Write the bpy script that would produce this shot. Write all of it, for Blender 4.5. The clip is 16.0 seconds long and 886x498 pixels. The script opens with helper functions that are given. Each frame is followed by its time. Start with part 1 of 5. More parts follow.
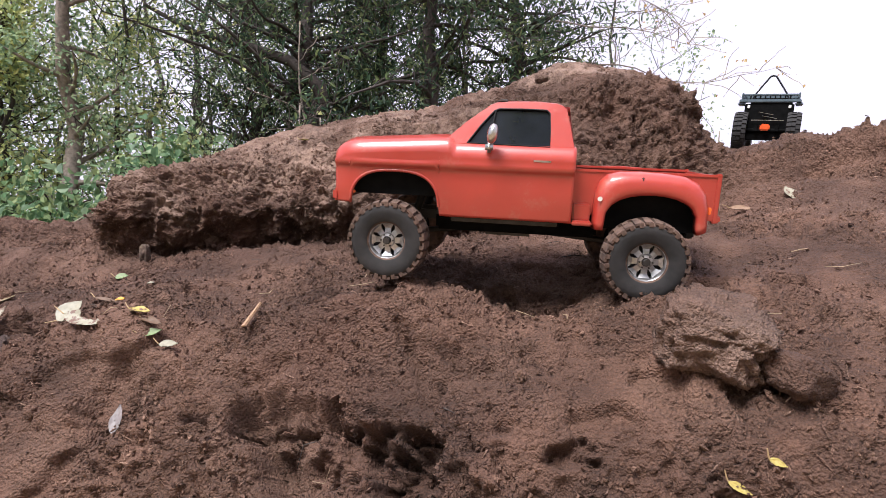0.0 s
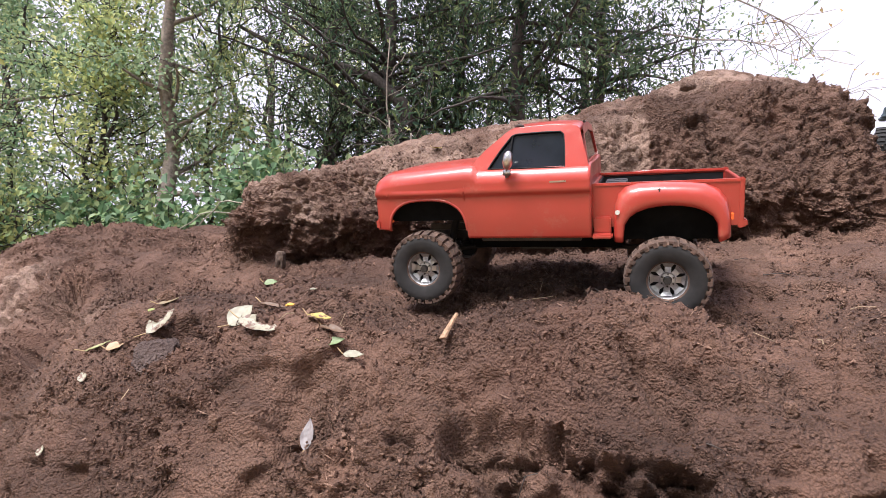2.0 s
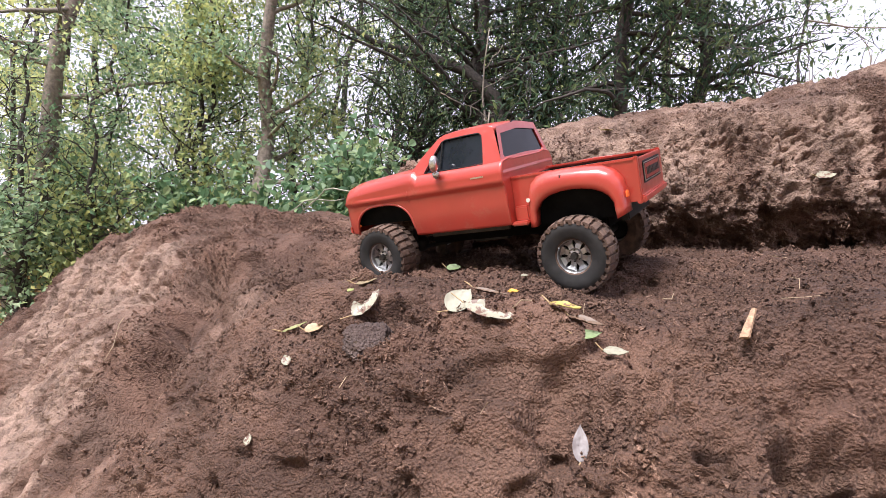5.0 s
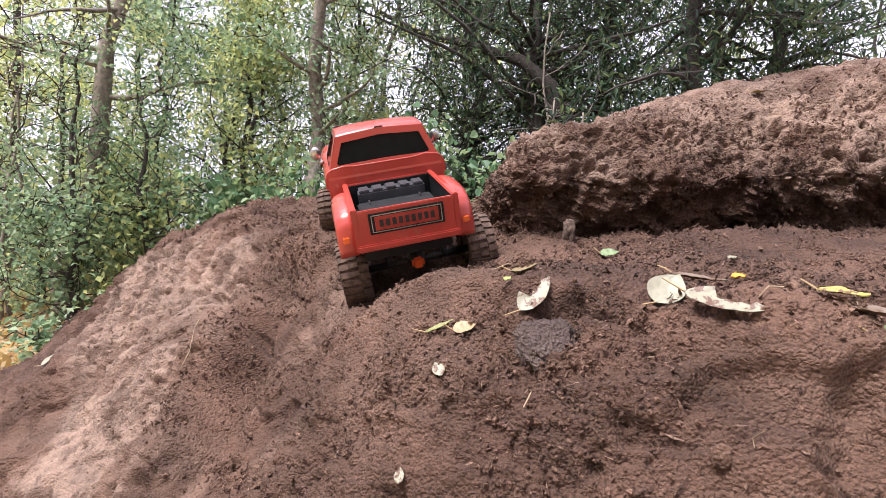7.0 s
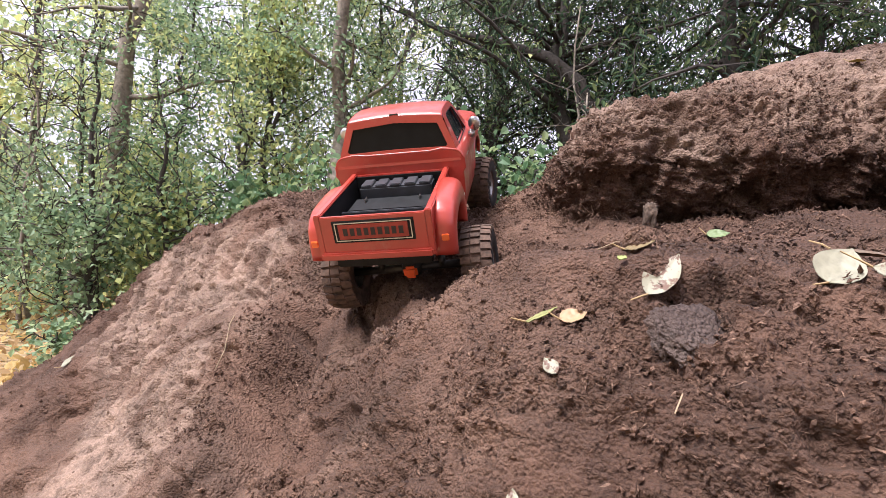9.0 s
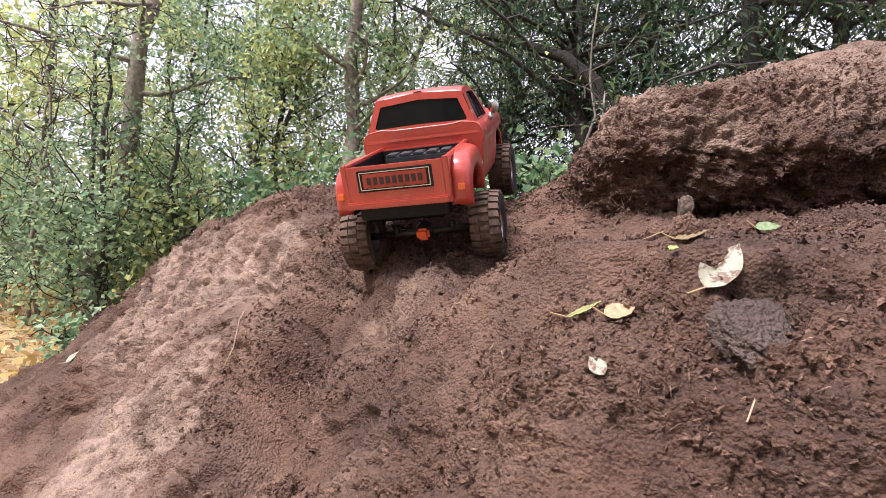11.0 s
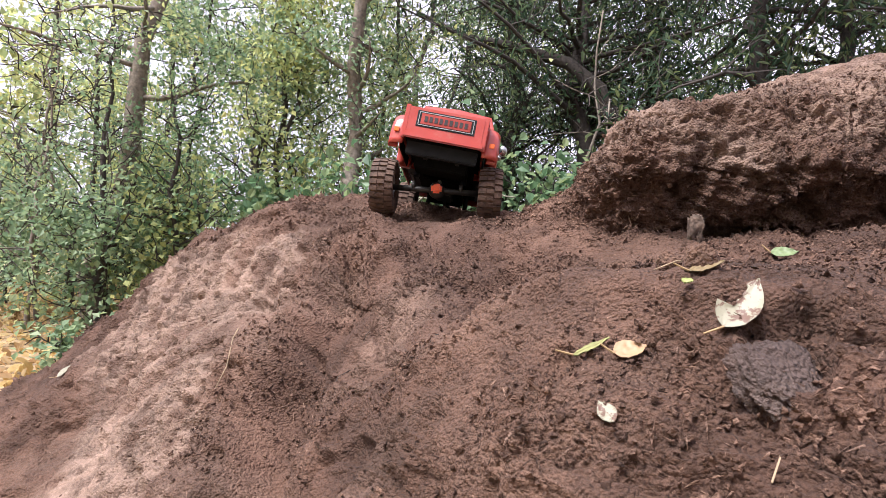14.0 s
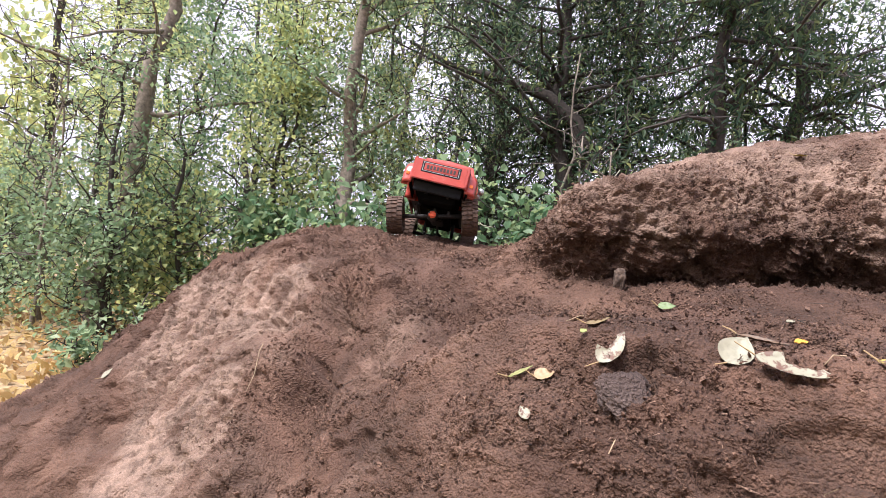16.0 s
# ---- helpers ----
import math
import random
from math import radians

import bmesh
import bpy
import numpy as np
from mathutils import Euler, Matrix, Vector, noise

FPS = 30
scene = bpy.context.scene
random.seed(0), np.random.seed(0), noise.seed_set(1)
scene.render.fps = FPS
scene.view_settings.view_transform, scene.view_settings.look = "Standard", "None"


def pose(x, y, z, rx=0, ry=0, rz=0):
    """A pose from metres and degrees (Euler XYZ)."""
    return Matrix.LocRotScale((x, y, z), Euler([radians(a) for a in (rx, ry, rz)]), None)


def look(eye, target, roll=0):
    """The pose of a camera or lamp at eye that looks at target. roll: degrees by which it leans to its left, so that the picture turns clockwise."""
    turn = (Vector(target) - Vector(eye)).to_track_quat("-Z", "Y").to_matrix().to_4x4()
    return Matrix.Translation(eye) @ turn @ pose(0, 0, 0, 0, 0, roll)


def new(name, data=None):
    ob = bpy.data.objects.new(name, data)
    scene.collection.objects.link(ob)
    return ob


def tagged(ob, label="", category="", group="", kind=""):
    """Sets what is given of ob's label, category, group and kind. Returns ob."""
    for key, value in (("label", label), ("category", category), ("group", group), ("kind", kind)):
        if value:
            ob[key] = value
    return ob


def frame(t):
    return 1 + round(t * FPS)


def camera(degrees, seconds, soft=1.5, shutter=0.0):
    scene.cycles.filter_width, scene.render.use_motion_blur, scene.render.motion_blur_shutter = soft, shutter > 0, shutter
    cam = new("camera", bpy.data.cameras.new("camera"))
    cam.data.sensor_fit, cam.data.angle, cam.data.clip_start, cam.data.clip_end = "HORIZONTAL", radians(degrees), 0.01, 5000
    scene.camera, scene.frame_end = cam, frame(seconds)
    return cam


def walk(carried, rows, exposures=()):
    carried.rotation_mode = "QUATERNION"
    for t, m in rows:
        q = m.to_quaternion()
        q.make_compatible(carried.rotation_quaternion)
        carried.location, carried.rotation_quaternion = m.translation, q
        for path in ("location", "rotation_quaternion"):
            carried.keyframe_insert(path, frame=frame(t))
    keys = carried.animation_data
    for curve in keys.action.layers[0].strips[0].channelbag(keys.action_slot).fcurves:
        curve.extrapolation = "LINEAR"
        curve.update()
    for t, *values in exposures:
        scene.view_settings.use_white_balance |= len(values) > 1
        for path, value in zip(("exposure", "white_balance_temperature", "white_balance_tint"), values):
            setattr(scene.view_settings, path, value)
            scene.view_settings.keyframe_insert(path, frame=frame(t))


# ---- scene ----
cam = camera(77.0, 16.0, soft=0.8)
PATH = [
    (0, (-0.0594, -1.5439, 0.1311), (-0.1669, -0.5504, 0.0943), 0.48),
    (0.5, (-0.1001, -1.5590, 0.1411), (-0.2347, -0.5687, 0.1057), 0.75),
    (1, (-0.1593, -1.5574, 0.1246), (-0.3090, -0.5688, 0.1084), 1.17),
    (1.5, (-0.2159, -1.5210, 0.1083), (-0.3921, -0.5366, 0.1010), 1.53),
    (2, (-0.2654, -1.5040, 0.1082), (-0.4578, -0.5227, 0.1081), 1.97),
    (2.5, (-0.3144, -1.4814, 0.0855), (-0.5199, -0.5027, 0.0901), 2.19),
    (3, (-0.3605, -1.4666, 0.0825), (-0.5794, -0.4909, 0.0837), 2.65),
    (3.5, (-0.4008, -1.4570, 0.0816), (-0.6358, -0.4850, 0.0830), 3.08),
    (4, (-0.4409, -1.4494, 0.0807), (-0.6907, -0.4811, 0.0823), 3.74),
    (4.5, (-0.4852, -1.4521, 0.0710), (-0.7452, -0.4864, 0.0732), 4.21),
    (5, (-0.5230, -1.4617, 0.0689), (-0.7967, -0.4999, 0.0672), 4.25),
    (7.5, (-0.7514, -1.3251, 0.0205), (-1.0833, -0.3818, 0.0260), 3.43),
    (8, (-0.7747, -1.3117, 0.0162), (-1.1111, -0.3700, 0.0245), 3.44),
    (8.5, (-0.7983, -1.2951, 0.0073), (-1.1403, -0.3555, 0.0197), 3.45),
    (9, (-0.8182, -1.2844, -0.0049), (-1.1632, -0.3459, 0.0105), 3.50),
    (9.5, (-0.8378, -1.2785, -0.0141), (-1.1865, -0.3414, 0.0030), 3.64),
    (12, (-0.8500, -1.2321, -0.0180), (-1.2137, -0.3008, 0.0015), 4.37),
    (12.5, (-0.8496, -1.2284, -0.0142), (-1.2139, -0.2973, 0.0049), 4.41),
    (13, (-0.8526, -1.2261, -0.0093), (-1.2165, -0.2949, 0.0116), 4.47),
    (13.5, (-0.8563, -1.2252, -0.0043), (-1.2199, -0.2940, 0.0188), 4.48),
    (14, (-0.8574, -1.2248, 0.0028), (-1.2217, -0.2939, 0.0282), 4.58),
    (14.5, (-0.8579, -1.2274, 0.0118), (-1.2223, -0.2965, 0.0399), 4.64),
    (15, (-0.8618, -1.2673, 0.0412), (-1.2258, -0.3368, 0.0805), 5.30),
    (15.5, (-0.8256, -1.3391, 0.0454), (-1.1821, -0.4056, 0.0855), 6.11),
    (16, (-0.7818, -1.4359, 0.0532), (-1.1213, -0.4961, 0.0931), 6.35),
]
LIGHTNESS = [(0, 0.76, 6250, 10), (1.5, 0.86, 6250, 10), (3.5, 1.03, 6250, 10), (16, 1.03, 6250, 10)]
walk(cam, [(t, look(eye, target, roll)) for t, eye, target, roll in PATH], LIGHTNESS)

# ---- light: bright overcast sky with a broad, weak sun ----
SUN_UP, SUN_TURN = radians(60), radians(212)
world = bpy.data.worlds.new("overcast_sky")
scene.world = world
world.use_nodes = True
wn = world.node_tree
wn.nodes.clear()
sky = wn.nodes.new("ShaderNodeTexSky")
sky.sky_type, sky.sun_disc = "NISHITA", False
sky.sun_elevation, sky.sun_rotation = SUN_UP, SUN_TURN
sky.air_density, sky.dust_density = 1.0, 3.0
cloud = wn.nodes.new("ShaderNodeMix")
cloud.data_type = "RGBA"
cloud.inputs[0].default_value = 0.82
cloud.inputs[7].default_value = (12.6, 11.7, 14.4, 1)
sky_out = wn.nodes.new("ShaderNodeBackground")
sky_out.inputs[1].default_value = 0.060
world_end = wn.nodes.new("ShaderNodeOutputWorld")
wn.links.new(sky.outputs[0], cloud.inputs[6])
wn.links.new(cloud.outputs[2], sky_out.inputs[0])
wn.links.new(sky_out.outputs[0], world_end.inputs[0])

sun_data = bpy.data.lights.new("sun", "SUN")
sun_data.energy, sun_data.angle, sun_data.color = 4.9, radians(28), (1.0, 0.975, 0.965)
sun = new("sun", sun_data)
sun.matrix_basis = look((0, 0, 6), (2.0 * math.sin(SUN_TURN) * -1, -2.0 * math.cos(SUN_TURN), 6 - 2 * math.tan(SUN_UP)))
scene.view_settings.exposure = 0.98

# ---- materials ----
def material(name):
    m = bpy.data.materials.new(name)
    m.use_nodes = True
    nt = m.node_tree
    return m, nt, nt.nodes["Principled BSDF"]


def node(nt, kind, **values):
    n = nt.nodes.new(kind)
    for key, value in values.items():
        n.inputs[key.replace("_", " ")].default_value = value
    return n


def ramp(nt, source, stops):
    r = nt.nodes.new("ShaderNodeValToRGB")
    while len(r.color_ramp.elements) < len(stops):
        r.color_ramp.elements.new(0.5)
    for e, (at, c) in zip(r.color_ramp.elements, stops):
        e.position, e.color = at, (*c, 1)
    nt.links.new(source, r.inputs[0])
    return r


def mixed(nt, fac, a, b, blend="MIX"):
    m = nt.nodes.new("ShaderNodeMix")
    m.data_type, m.blend_type = "RGBA", blend
    for slot, v in ((0, fac), (6, a), (7, b)):
        if isinstance(v, (int, float)):
            m.inputs[slot].default_value = v
        elif isinstance(v, tuple):
            m.inputs[slot].default_value = (*v, 1)
        else:
            nt.links.new(v, m.inputs[slot])
    return m.outputs[2]


def noise_out(nt, scale, detail=4, rough=0.55, which="Object", stretch=None, twist=0.0):
    co = nt.nodes.new("ShaderNodeTexCoord").outputs[which]
    if stretch:
        mp = nt.nodes.new("ShaderNodeMapping")
        mp.inputs["Scale"].default_value = stretch
        nt.links.new(co, mp.inputs[0])
        co = mp.outputs[0]
    n = node(nt, "ShaderNodeTexNoise", Scale=scale, Detail=detail, Roughness=rough, Distortion=twist)
    nt.links.new(co, n.inputs["Vector"])
    return n.outputs[0]


def bump(nt, bsdf, height, strength, distance):
    b = node(nt, "ShaderNodeBump", Strength=strength, Distance=distance)
    nt.links.new(height, b.inputs["Height"])
    nt.links.new(b.outputs[0], bsdf.inputs["Normal"])
    return b


def granules(nt, scale, wander):
    """Rounded crumbs with creases between them: distance to the nearest of many scattered points."""
    co = nt.nodes.new("ShaderNodeTexCoord").outputs["Object"]
    wob = node(nt, "ShaderNodeTexNoise", Scale=scale * 0.45, Detail=3, Roughness=0.6)
    nt.links.new(co, wob.inputs["Vector"])
    shift = nt.nodes.new("ShaderNodeVectorMath")
    shift.operation = "MULTIPLY_ADD"
    shift.inputs[1].default_value = (wander,) * 3
    nt.links.new(wob.outputs["Color"], shift.inputs[0])
    nt.links.new(co, shift.inputs[2])
    vor = node(nt, "ShaderNodeTexVoronoi", Scale=scale, Randomness=1.0)
    nt.links.new(shift.outputs[0], vor.inputs["Vector"])
    return vor.outputs["Distance"]


def added(nt, a, b, weight):
    m = nt.nodes.new("ShaderNodeMath")
    m.operation = "MULTIPLY_ADD"
    m.inputs[1].default_value = weight
    nt.links.new(b, m.inputs[0])
    if isinstance(a, (int, float)):
        m.inputs[2].default_value = a
    else:
        nt.links.new(a, m.inputs[2])
    return m.outputs[0]


def soil_material(name, dark, mid, light, pale=None, isles=False):
    m, nt, bs = material(name)
    big = noise_out(nt, 6, 5, 0.62)
    wet = noise_out(nt, 2.3, 3, 0.6)
    fine = noise_out(nt, 420, 4, 0.7)
    lumps = noise_out(nt, 110, 4, 0.6, twist=0.8)
    if isles:
        big = nt.nodes.new("ShaderNodeNewGeometry").outputs["Random Per Island"]
    c1 = ramp(nt, big, [(0.2 if isles else 0.32, dark), (0.52, mid), (0.85 if isles else 0.72, light)]).outputs[0]
    c2 = ramp(nt, fine, [(0.32, (0.62, 0.60, 0.60)), (0.5, (1, 1, 1)), (0.68, (1.32, 1.30, 1.28))]).outputs[0]
    c3 = ramp(nt, wet, [(0.36, (0.74, 0.71, 0.70)), (0.62, (1.14, 1.14, 1.12))]).outputs[0]
    grain = mixed(nt, 1.0, c2, c3, "MULTIPLY")
    col = mixed(nt, 1.0, c1, grain, "MULTIPLY")
    if pale:
        at = nt.nodes.new("ShaderNodeAttribute")
        at.attribute_name = "pale"
        streak = noise_out(nt, 26, 7, 0.75, "Object", (1.0, 1.0, 0.22))
        pc = ramp(nt, streak, [(0.34, (pale[0] * 0.45, pale[1] * 0.41, pale[2] * 0.39)), (0.45, tuple(v * 0.85 for v in pale)), (0.55, tuple(min(1, v * 1.25) for v in pale)), (0.68, tuple(v * 0.8 for v in pale))]).outputs[0]
        col = mixed(nt, at.outputs["Fac"], col, mixed(nt, 0.8, pc, c2, "MULTIPLY"))
    nt.links.new(col, bs.inputs["Base Color"])
    bs.inputs["Roughness"].default_value = 0.82
    bs.inputs["Specular IOR Level"].default_value = 0.36
    # coarse crumbs, fine crumbs and grit, stronger where the soil lies loose
    tall = added(nt, added(nt, lumps, granules(nt, 150, 0.012), -0.75), granules(nt, 300, 0.004), -0.9)
    tall = added(nt, tall, fine, 0.95)
    loose = node(nt, "ShaderNodeMapRange")
    loose.inputs["From Min"].default_value, loose.inputs["From Max"].default_value = 0.36, 0.58
    loose.inputs["To Min"].default_value, loose.inputs["To Max"].default_value = 0.65, 1.0
    nt.links.new(noise_out(nt, 9, 3, 0.6), loose.inputs[0])
    b1 = bump(nt, bs, tall, 1.0, 0.0085)
    power = loose.outputs[0]
    if pale:
        soft = node(nt, "ShaderNodeMapRange")
        soft.inputs["To Min"].default_value, soft.inputs["To Max"].default_value = 1.0, 0.75
        nt.links.new(at.outputs["Fac"], soft.inputs[0])
        both = nt.nodes.new("ShaderNodeMath")
        both.operation = "MULTIPLY"
        nt.links.new(power, both.inputs[0])
        nt.links.new(soft.outputs[0], both.inputs[1])
        power = both.outputs[0]
    nt.links.new(power, b1.inputs["Strength"])
    return m


SOIL = soil_material("moist_soil", (0.086, 0.044, 0.029), (0.134, 0.071, 0.048), (0.186, 0.105, 0.073), (0.225, 0.147, 0.111))
CRUMB = soil_material("crumbled_soil", (0.10, 0.052, 0.035), (0.16, 0.087, 0.058), (0.215, 0.124, 0.087), isles=True)
CLOD = soil_material("dry_clod", (0.12, 0.069, 0.049), (0.175, 0.105, 0.077), (0.25, 0.160, 0.122))


def plain(name, color, rough=0.5, metal=0.0, spread=0.25, scale=60, height=0.2, coat=0.0):
    m, nt, bs = material(name)
    n = noise_out(nt, scale, 4, 0.6)
    lo, hi = tuple(c * (1 - spread) for c in color), tuple(min(1, c * (1 + spread)) for c in color)
    nt.links.new(ramp(nt, n, [(0.3, lo), (0.7, hi)]).outputs[0], bs.inputs["Base Color"])
    r = nt.nodes.new("ShaderNodeMapRange")
    r.inputs["To Min"].default_value, r.inputs["To Max"].default_value = max(0.02, rough - 0.12), min(1, rough + 0.12)
    nt.links.new(n, r.inputs[0])
    nt.links.new(r.outputs[0], bs.inputs["Roughness"])
    bs.inputs["Metallic"].default_value = metal
    bs.inputs["Coat Weight"].default_value = coat
    if height:
        bump(nt, bs, n, height, 0.002)
    return m


def leaf_material(name, tones, rough=0.5, vary="Random Per Island"):
    m, nt, bs = material(name)
    g = nt.nodes.new("ShaderNodeNewGeometry")
    c = ramp(nt, g.outputs[vary], [(i / max(1, len(tones) - 1), t) for i, t in enumerate(tones)]).outputs[0]
    mottle = noise_out(nt, 90, 3)
    nt.links.new(mixed(nt, 0.35, c, ramp(nt, mottle, [(0.3, (0.55, 0.55, 0.5)), (0.7, (1.3, 1.3, 1.2))]).outputs[0], "MULTIPLY"), bs.inputs["Base Color"])
    bs.inputs["Roughness"].default_value = rough
    tr = nt.nodes.new("ShaderNodeBsdfTranslucent")
    nt.links.new(c, tr.inputs[0])
    mx = nt.nodes.new("ShaderNodeMixShader")
    mx.inputs[0].default_value = 0.55
    nt.links.new(bs.outputs[0], mx.inputs[1])
    nt.links.new(tr.outputs[0], mx.inputs[2])
    nt.links.new(mx.outputs[0], nt.nodes["Material Output"].inputs[0])
    return m


BARK = plain("rough_bark", (0.19, 0.155, 0.125), 0.9, spread=0.5, scale=45, height=0.9)
DARK_BARK = plain("dark_bark", (0.045, 0.035, 0.030), 0.9, spread=0.5, scale=60, height=0.9)
GREEN_LEAF = leaf_material("green_leaf", [(0.12, 0.19, 0.11), (0.21, 0.30, 0.165), (0.35, 0.42, 0.235), (0.17, 0.27, 0.16)])
YELLOW_LEAF = leaf_material("yellow_green_leaf", [(0.25, 0.32, 0.15), (0.40, 0.46, 0.20), (0.60, 0.58, 0.23), (0.23, 0.32, 0.18)])
BUSH_LEAF = leaf_material("bush_leaf", [(0.075, 0.14, 0.070), (0.13, 0.225, 0.115), (0.23, 0.32, 0.175), (0.34, 0.40, 0.18)])
NEEDLE = leaf_material("conifer_needle", [(0.025, 0.05, 0.032), (0.045, 0.08, 0.042), (0.08, 0.12, 0.06), (0.17, 0.20, 0.08)], 0.6)
LITTER = leaf_material("fallen_leaf_litter", [(0.45, 0.29, 0.11), (0.58, 0.42, 0.19), (0.33, 0.19, 0.09), (0.66, 0.53, 0.28)], 0.7)
FLOOR = plain("forest_floor", (0.27, 0.185, 0.10), 0.95, spread=0.6, scale=25, height=0.9)


# ---- mesh helpers ----
def mesh_object(name, verts, faces, mat, parent=None, label="", smooth=False):
    me = bpy.data.meshes.new(name)
    me.from_pydata([tuple(v) for v in verts], [], [tuple(f) for f in faces])
    me.materials.append(mat)
    if smooth:
        me.shade_smooth()
    ob = new(name, me)
    if parent:
        ob.parent = parent
    return tagged(ob, label) if label else ob


def part(name, bm, mat, parent, label="", smooth=False):
    me = bpy.data.meshes.new(name)
    bm.to_mesh(me)
    bm.free()
    me.materials.append(mat)
    if smooth:
        me.shade_smooth()
    ob = new(name, me)
    if parent:
        ob.parent = parent
    return tagged(ob, label) if label else ob


GRAD = np.random.RandomState(7).normal(size=(256, 3))
PERM = np.random.RandomState(8).permutation(256)


def perlin(p):
    i = np.floor(p).astype(int)
    f = p - i
    w = f * f * f * (f * (f * 6 - 15) + 10)
    out = np.zeros(len(p))
    for dx in (0, 1):
        for dy in (0, 1):
            for dz in (0, 1):
                h = PERM[(PERM[(PERM[(i[:, 0] + dx) & 255] + i[:, 1] + dy) & 255] + i[:, 2] + dz) & 255]
                d = ((f - (dx, dy, dz)) * GRAD[h]).sum(1)
                out += d * np.where(dx, w[:, 0], 1 - w[:, 0]) * np.where(dy, w[:, 1], 1 - w[:, 1]) * np.where(dz, w[:, 2], 1 - w[:, 2])
    return out


def fbm(p, octaves=4, gain=0.5, ridged=False):
    total, amp = 0, 1.0
    for k in range(octaves):
        n = perlin(p * 2.0**k + 17.3 * k)
        total, amp = total + amp * ((0.35 - np.abs(n)) * 1.6 if ridged else n), amp * gain
    return total

# ---- the ground and the dirt mound ----
FLOOR_Z = -0.5
STATION = [-2.6, -2.25, -2.05, -1.85, -1.62, -1.4, -1.15, -1.0, -0.925, -0.6, -0.38, -0.2, 0.1, 0.365, 0.475, 0.72, 1.3]
FOOT = ([-0.95, -0.95, -0.95, -0.95, -0.92, -0.92, -1.05, -1.1, -1.13, -1.2, -1.228, -1.25, -1.3, -1.35, -1.35, -1.35, -1.3], [-0.56, -0.56, -0.56, -0.56, -0.56, -0.56, -0.56, -0.56, -0.56, -0.56, -0.56, -0.56, -0.56, -0.56, -0.56, -0.56, -0.56])
FACE = ([-0.62, -0.62, -0.62, -0.62, -0.64, -0.7, -0.85, -0.92, -0.95, -1.04, -1.062, -1.08, -1.12, -1.15, -1.15, -1.15, -1.1], [-0.5, -0.45, -0.41, -0.37, -0.32, -0.3, -0.3, -0.28, -0.28, -0.28, -0.28, -0.28, -0.28, -0.25, -0.25, -0.2, -0.2])
BULGE = ([-0.35, -0.38, -0.4, -0.42, -0.45, -0.55, -0.7, -0.8, -0.84, -0.93, -0.941, -0.95, -1.0, -1.02, -1.0, -0.95, -0.9], [-0.53, -0.4, -0.3, -0.18, -0.1, -0.1, -0.13, -0.12, -0.09, -0.09, -0.095, -0.07, -0.06, -0.04, -0.02, 0.03, 0.05])
BROW = ([-0.2, -0.25, -0.28, -0.3, -0.35, -0.42, -0.58, -0.7, -0.75, -0.82, -0.809, -0.8, -0.86, -0.88, -0.85, -0.8, -0.75], [-0.52, -0.33, -0.18, -0.04, 0.03, 0.01, -0.05, -0.035, 0.0, 0.005, -0.005, 0.032, 0.045, 0.06, 0.08, 0.12, 0.15])
BENCH = ([-0.1, -0.15, -0.2, -0.22, -0.25, -0.3, -0.42, -0.55, -0.58, -0.58, -0.564, -0.55, -0.58, -0.6, -0.55, -0.5, -0.5], [-0.52, -0.30, -0.14, 0.025, 0.095, 0.07, 0.01, 0.0, 0.015, 0.055, 0.055, 0.08, 0.1, 0.13, 0.16, 0.22, 0.26])
NICHE = ([0.0, -0.05, -0.1, -0.14, -0.15, -0.2, -0.28, -0.36, -0.4, -0.34, -0.317, -0.29, -0.27, -0.25, -0.3, -0.35, -0.35], [-0.52, -0.31, -0.14, 0.04, 0.12, 0.095, 0.06, 0.085, 0.06, 0.08, 0.097, 0.11, 0.14, 0.17, 0.24, 0.3, 0.31])
LIP = ([0.05, 0.0, -0.05, -0.08, -0.1, -0.12, -0.2, -0.33, -0.455, -0.395, -0.387, -0.36, -0.34, -0.25, -0.22, -0.3, -0.3], [-0.52, -0.32, -0.15, 0.04, 0.13, 0.12, 0.095, 0.12, 0.155, 0.17, 0.181, 0.19, 0.24, 0.25, 0.275, 0.335, 0.33])
TOP = ([0.1, 0.05, 0.02, 0.0, -0.03, -0.04, -0.1, -0.25, -0.415, -0.325, -0.307, -0.28, -0.23, -0.15, -0.14, -0.25, -0.25], [-0.53, -0.38, -0.24, -0.03, 0.12, 0.14, 0.125, 0.15, 0.235, 0.285, 0.325, 0.36, 0.46, 0.465, 0.295, 0.345, 0.335])
CREST = ([0.2, 0.2, 0.2, 0.25, 0.38, 0.42, 0.4, 0.3, -0.1, -0.15, -0.122, -0.1, -0.05, -0.03, 0.14, 0.88, 0.88], [-0.54, -0.42, -0.3, -0.1, 0.12, 0.15, 0.15, 0.155, 0.28, 0.4, 0.44, 0.47, 0.585, 0.53, 0.345, 0.45, 0.45])
BACK = ([0.6, 0.6, 0.65, 0.7, 0.78, 0.82, 0.8, 0.75, 0.6, 0.6, 0.655, 0.7, 0.8, 0.8, 0.8, 1.5, 1.5], [-0.56, -0.56, -0.56, -0.56, -0.56, -0.56, -0.56, -0.56, -0.56, -0.56, -0.56, -0.56, -0.56, -0.56, -0.56, -0.56, -0.56])
KNOTS = (FOOT, FACE, BULGE, BROW, BENCH, NICHE, LIP, TOP, CREST, BACK)
SHARE = [0.0, 0.12, 0.27, 0.36, 0.50, 0.63, 0.72, 0.82, 0.92, 1.0]


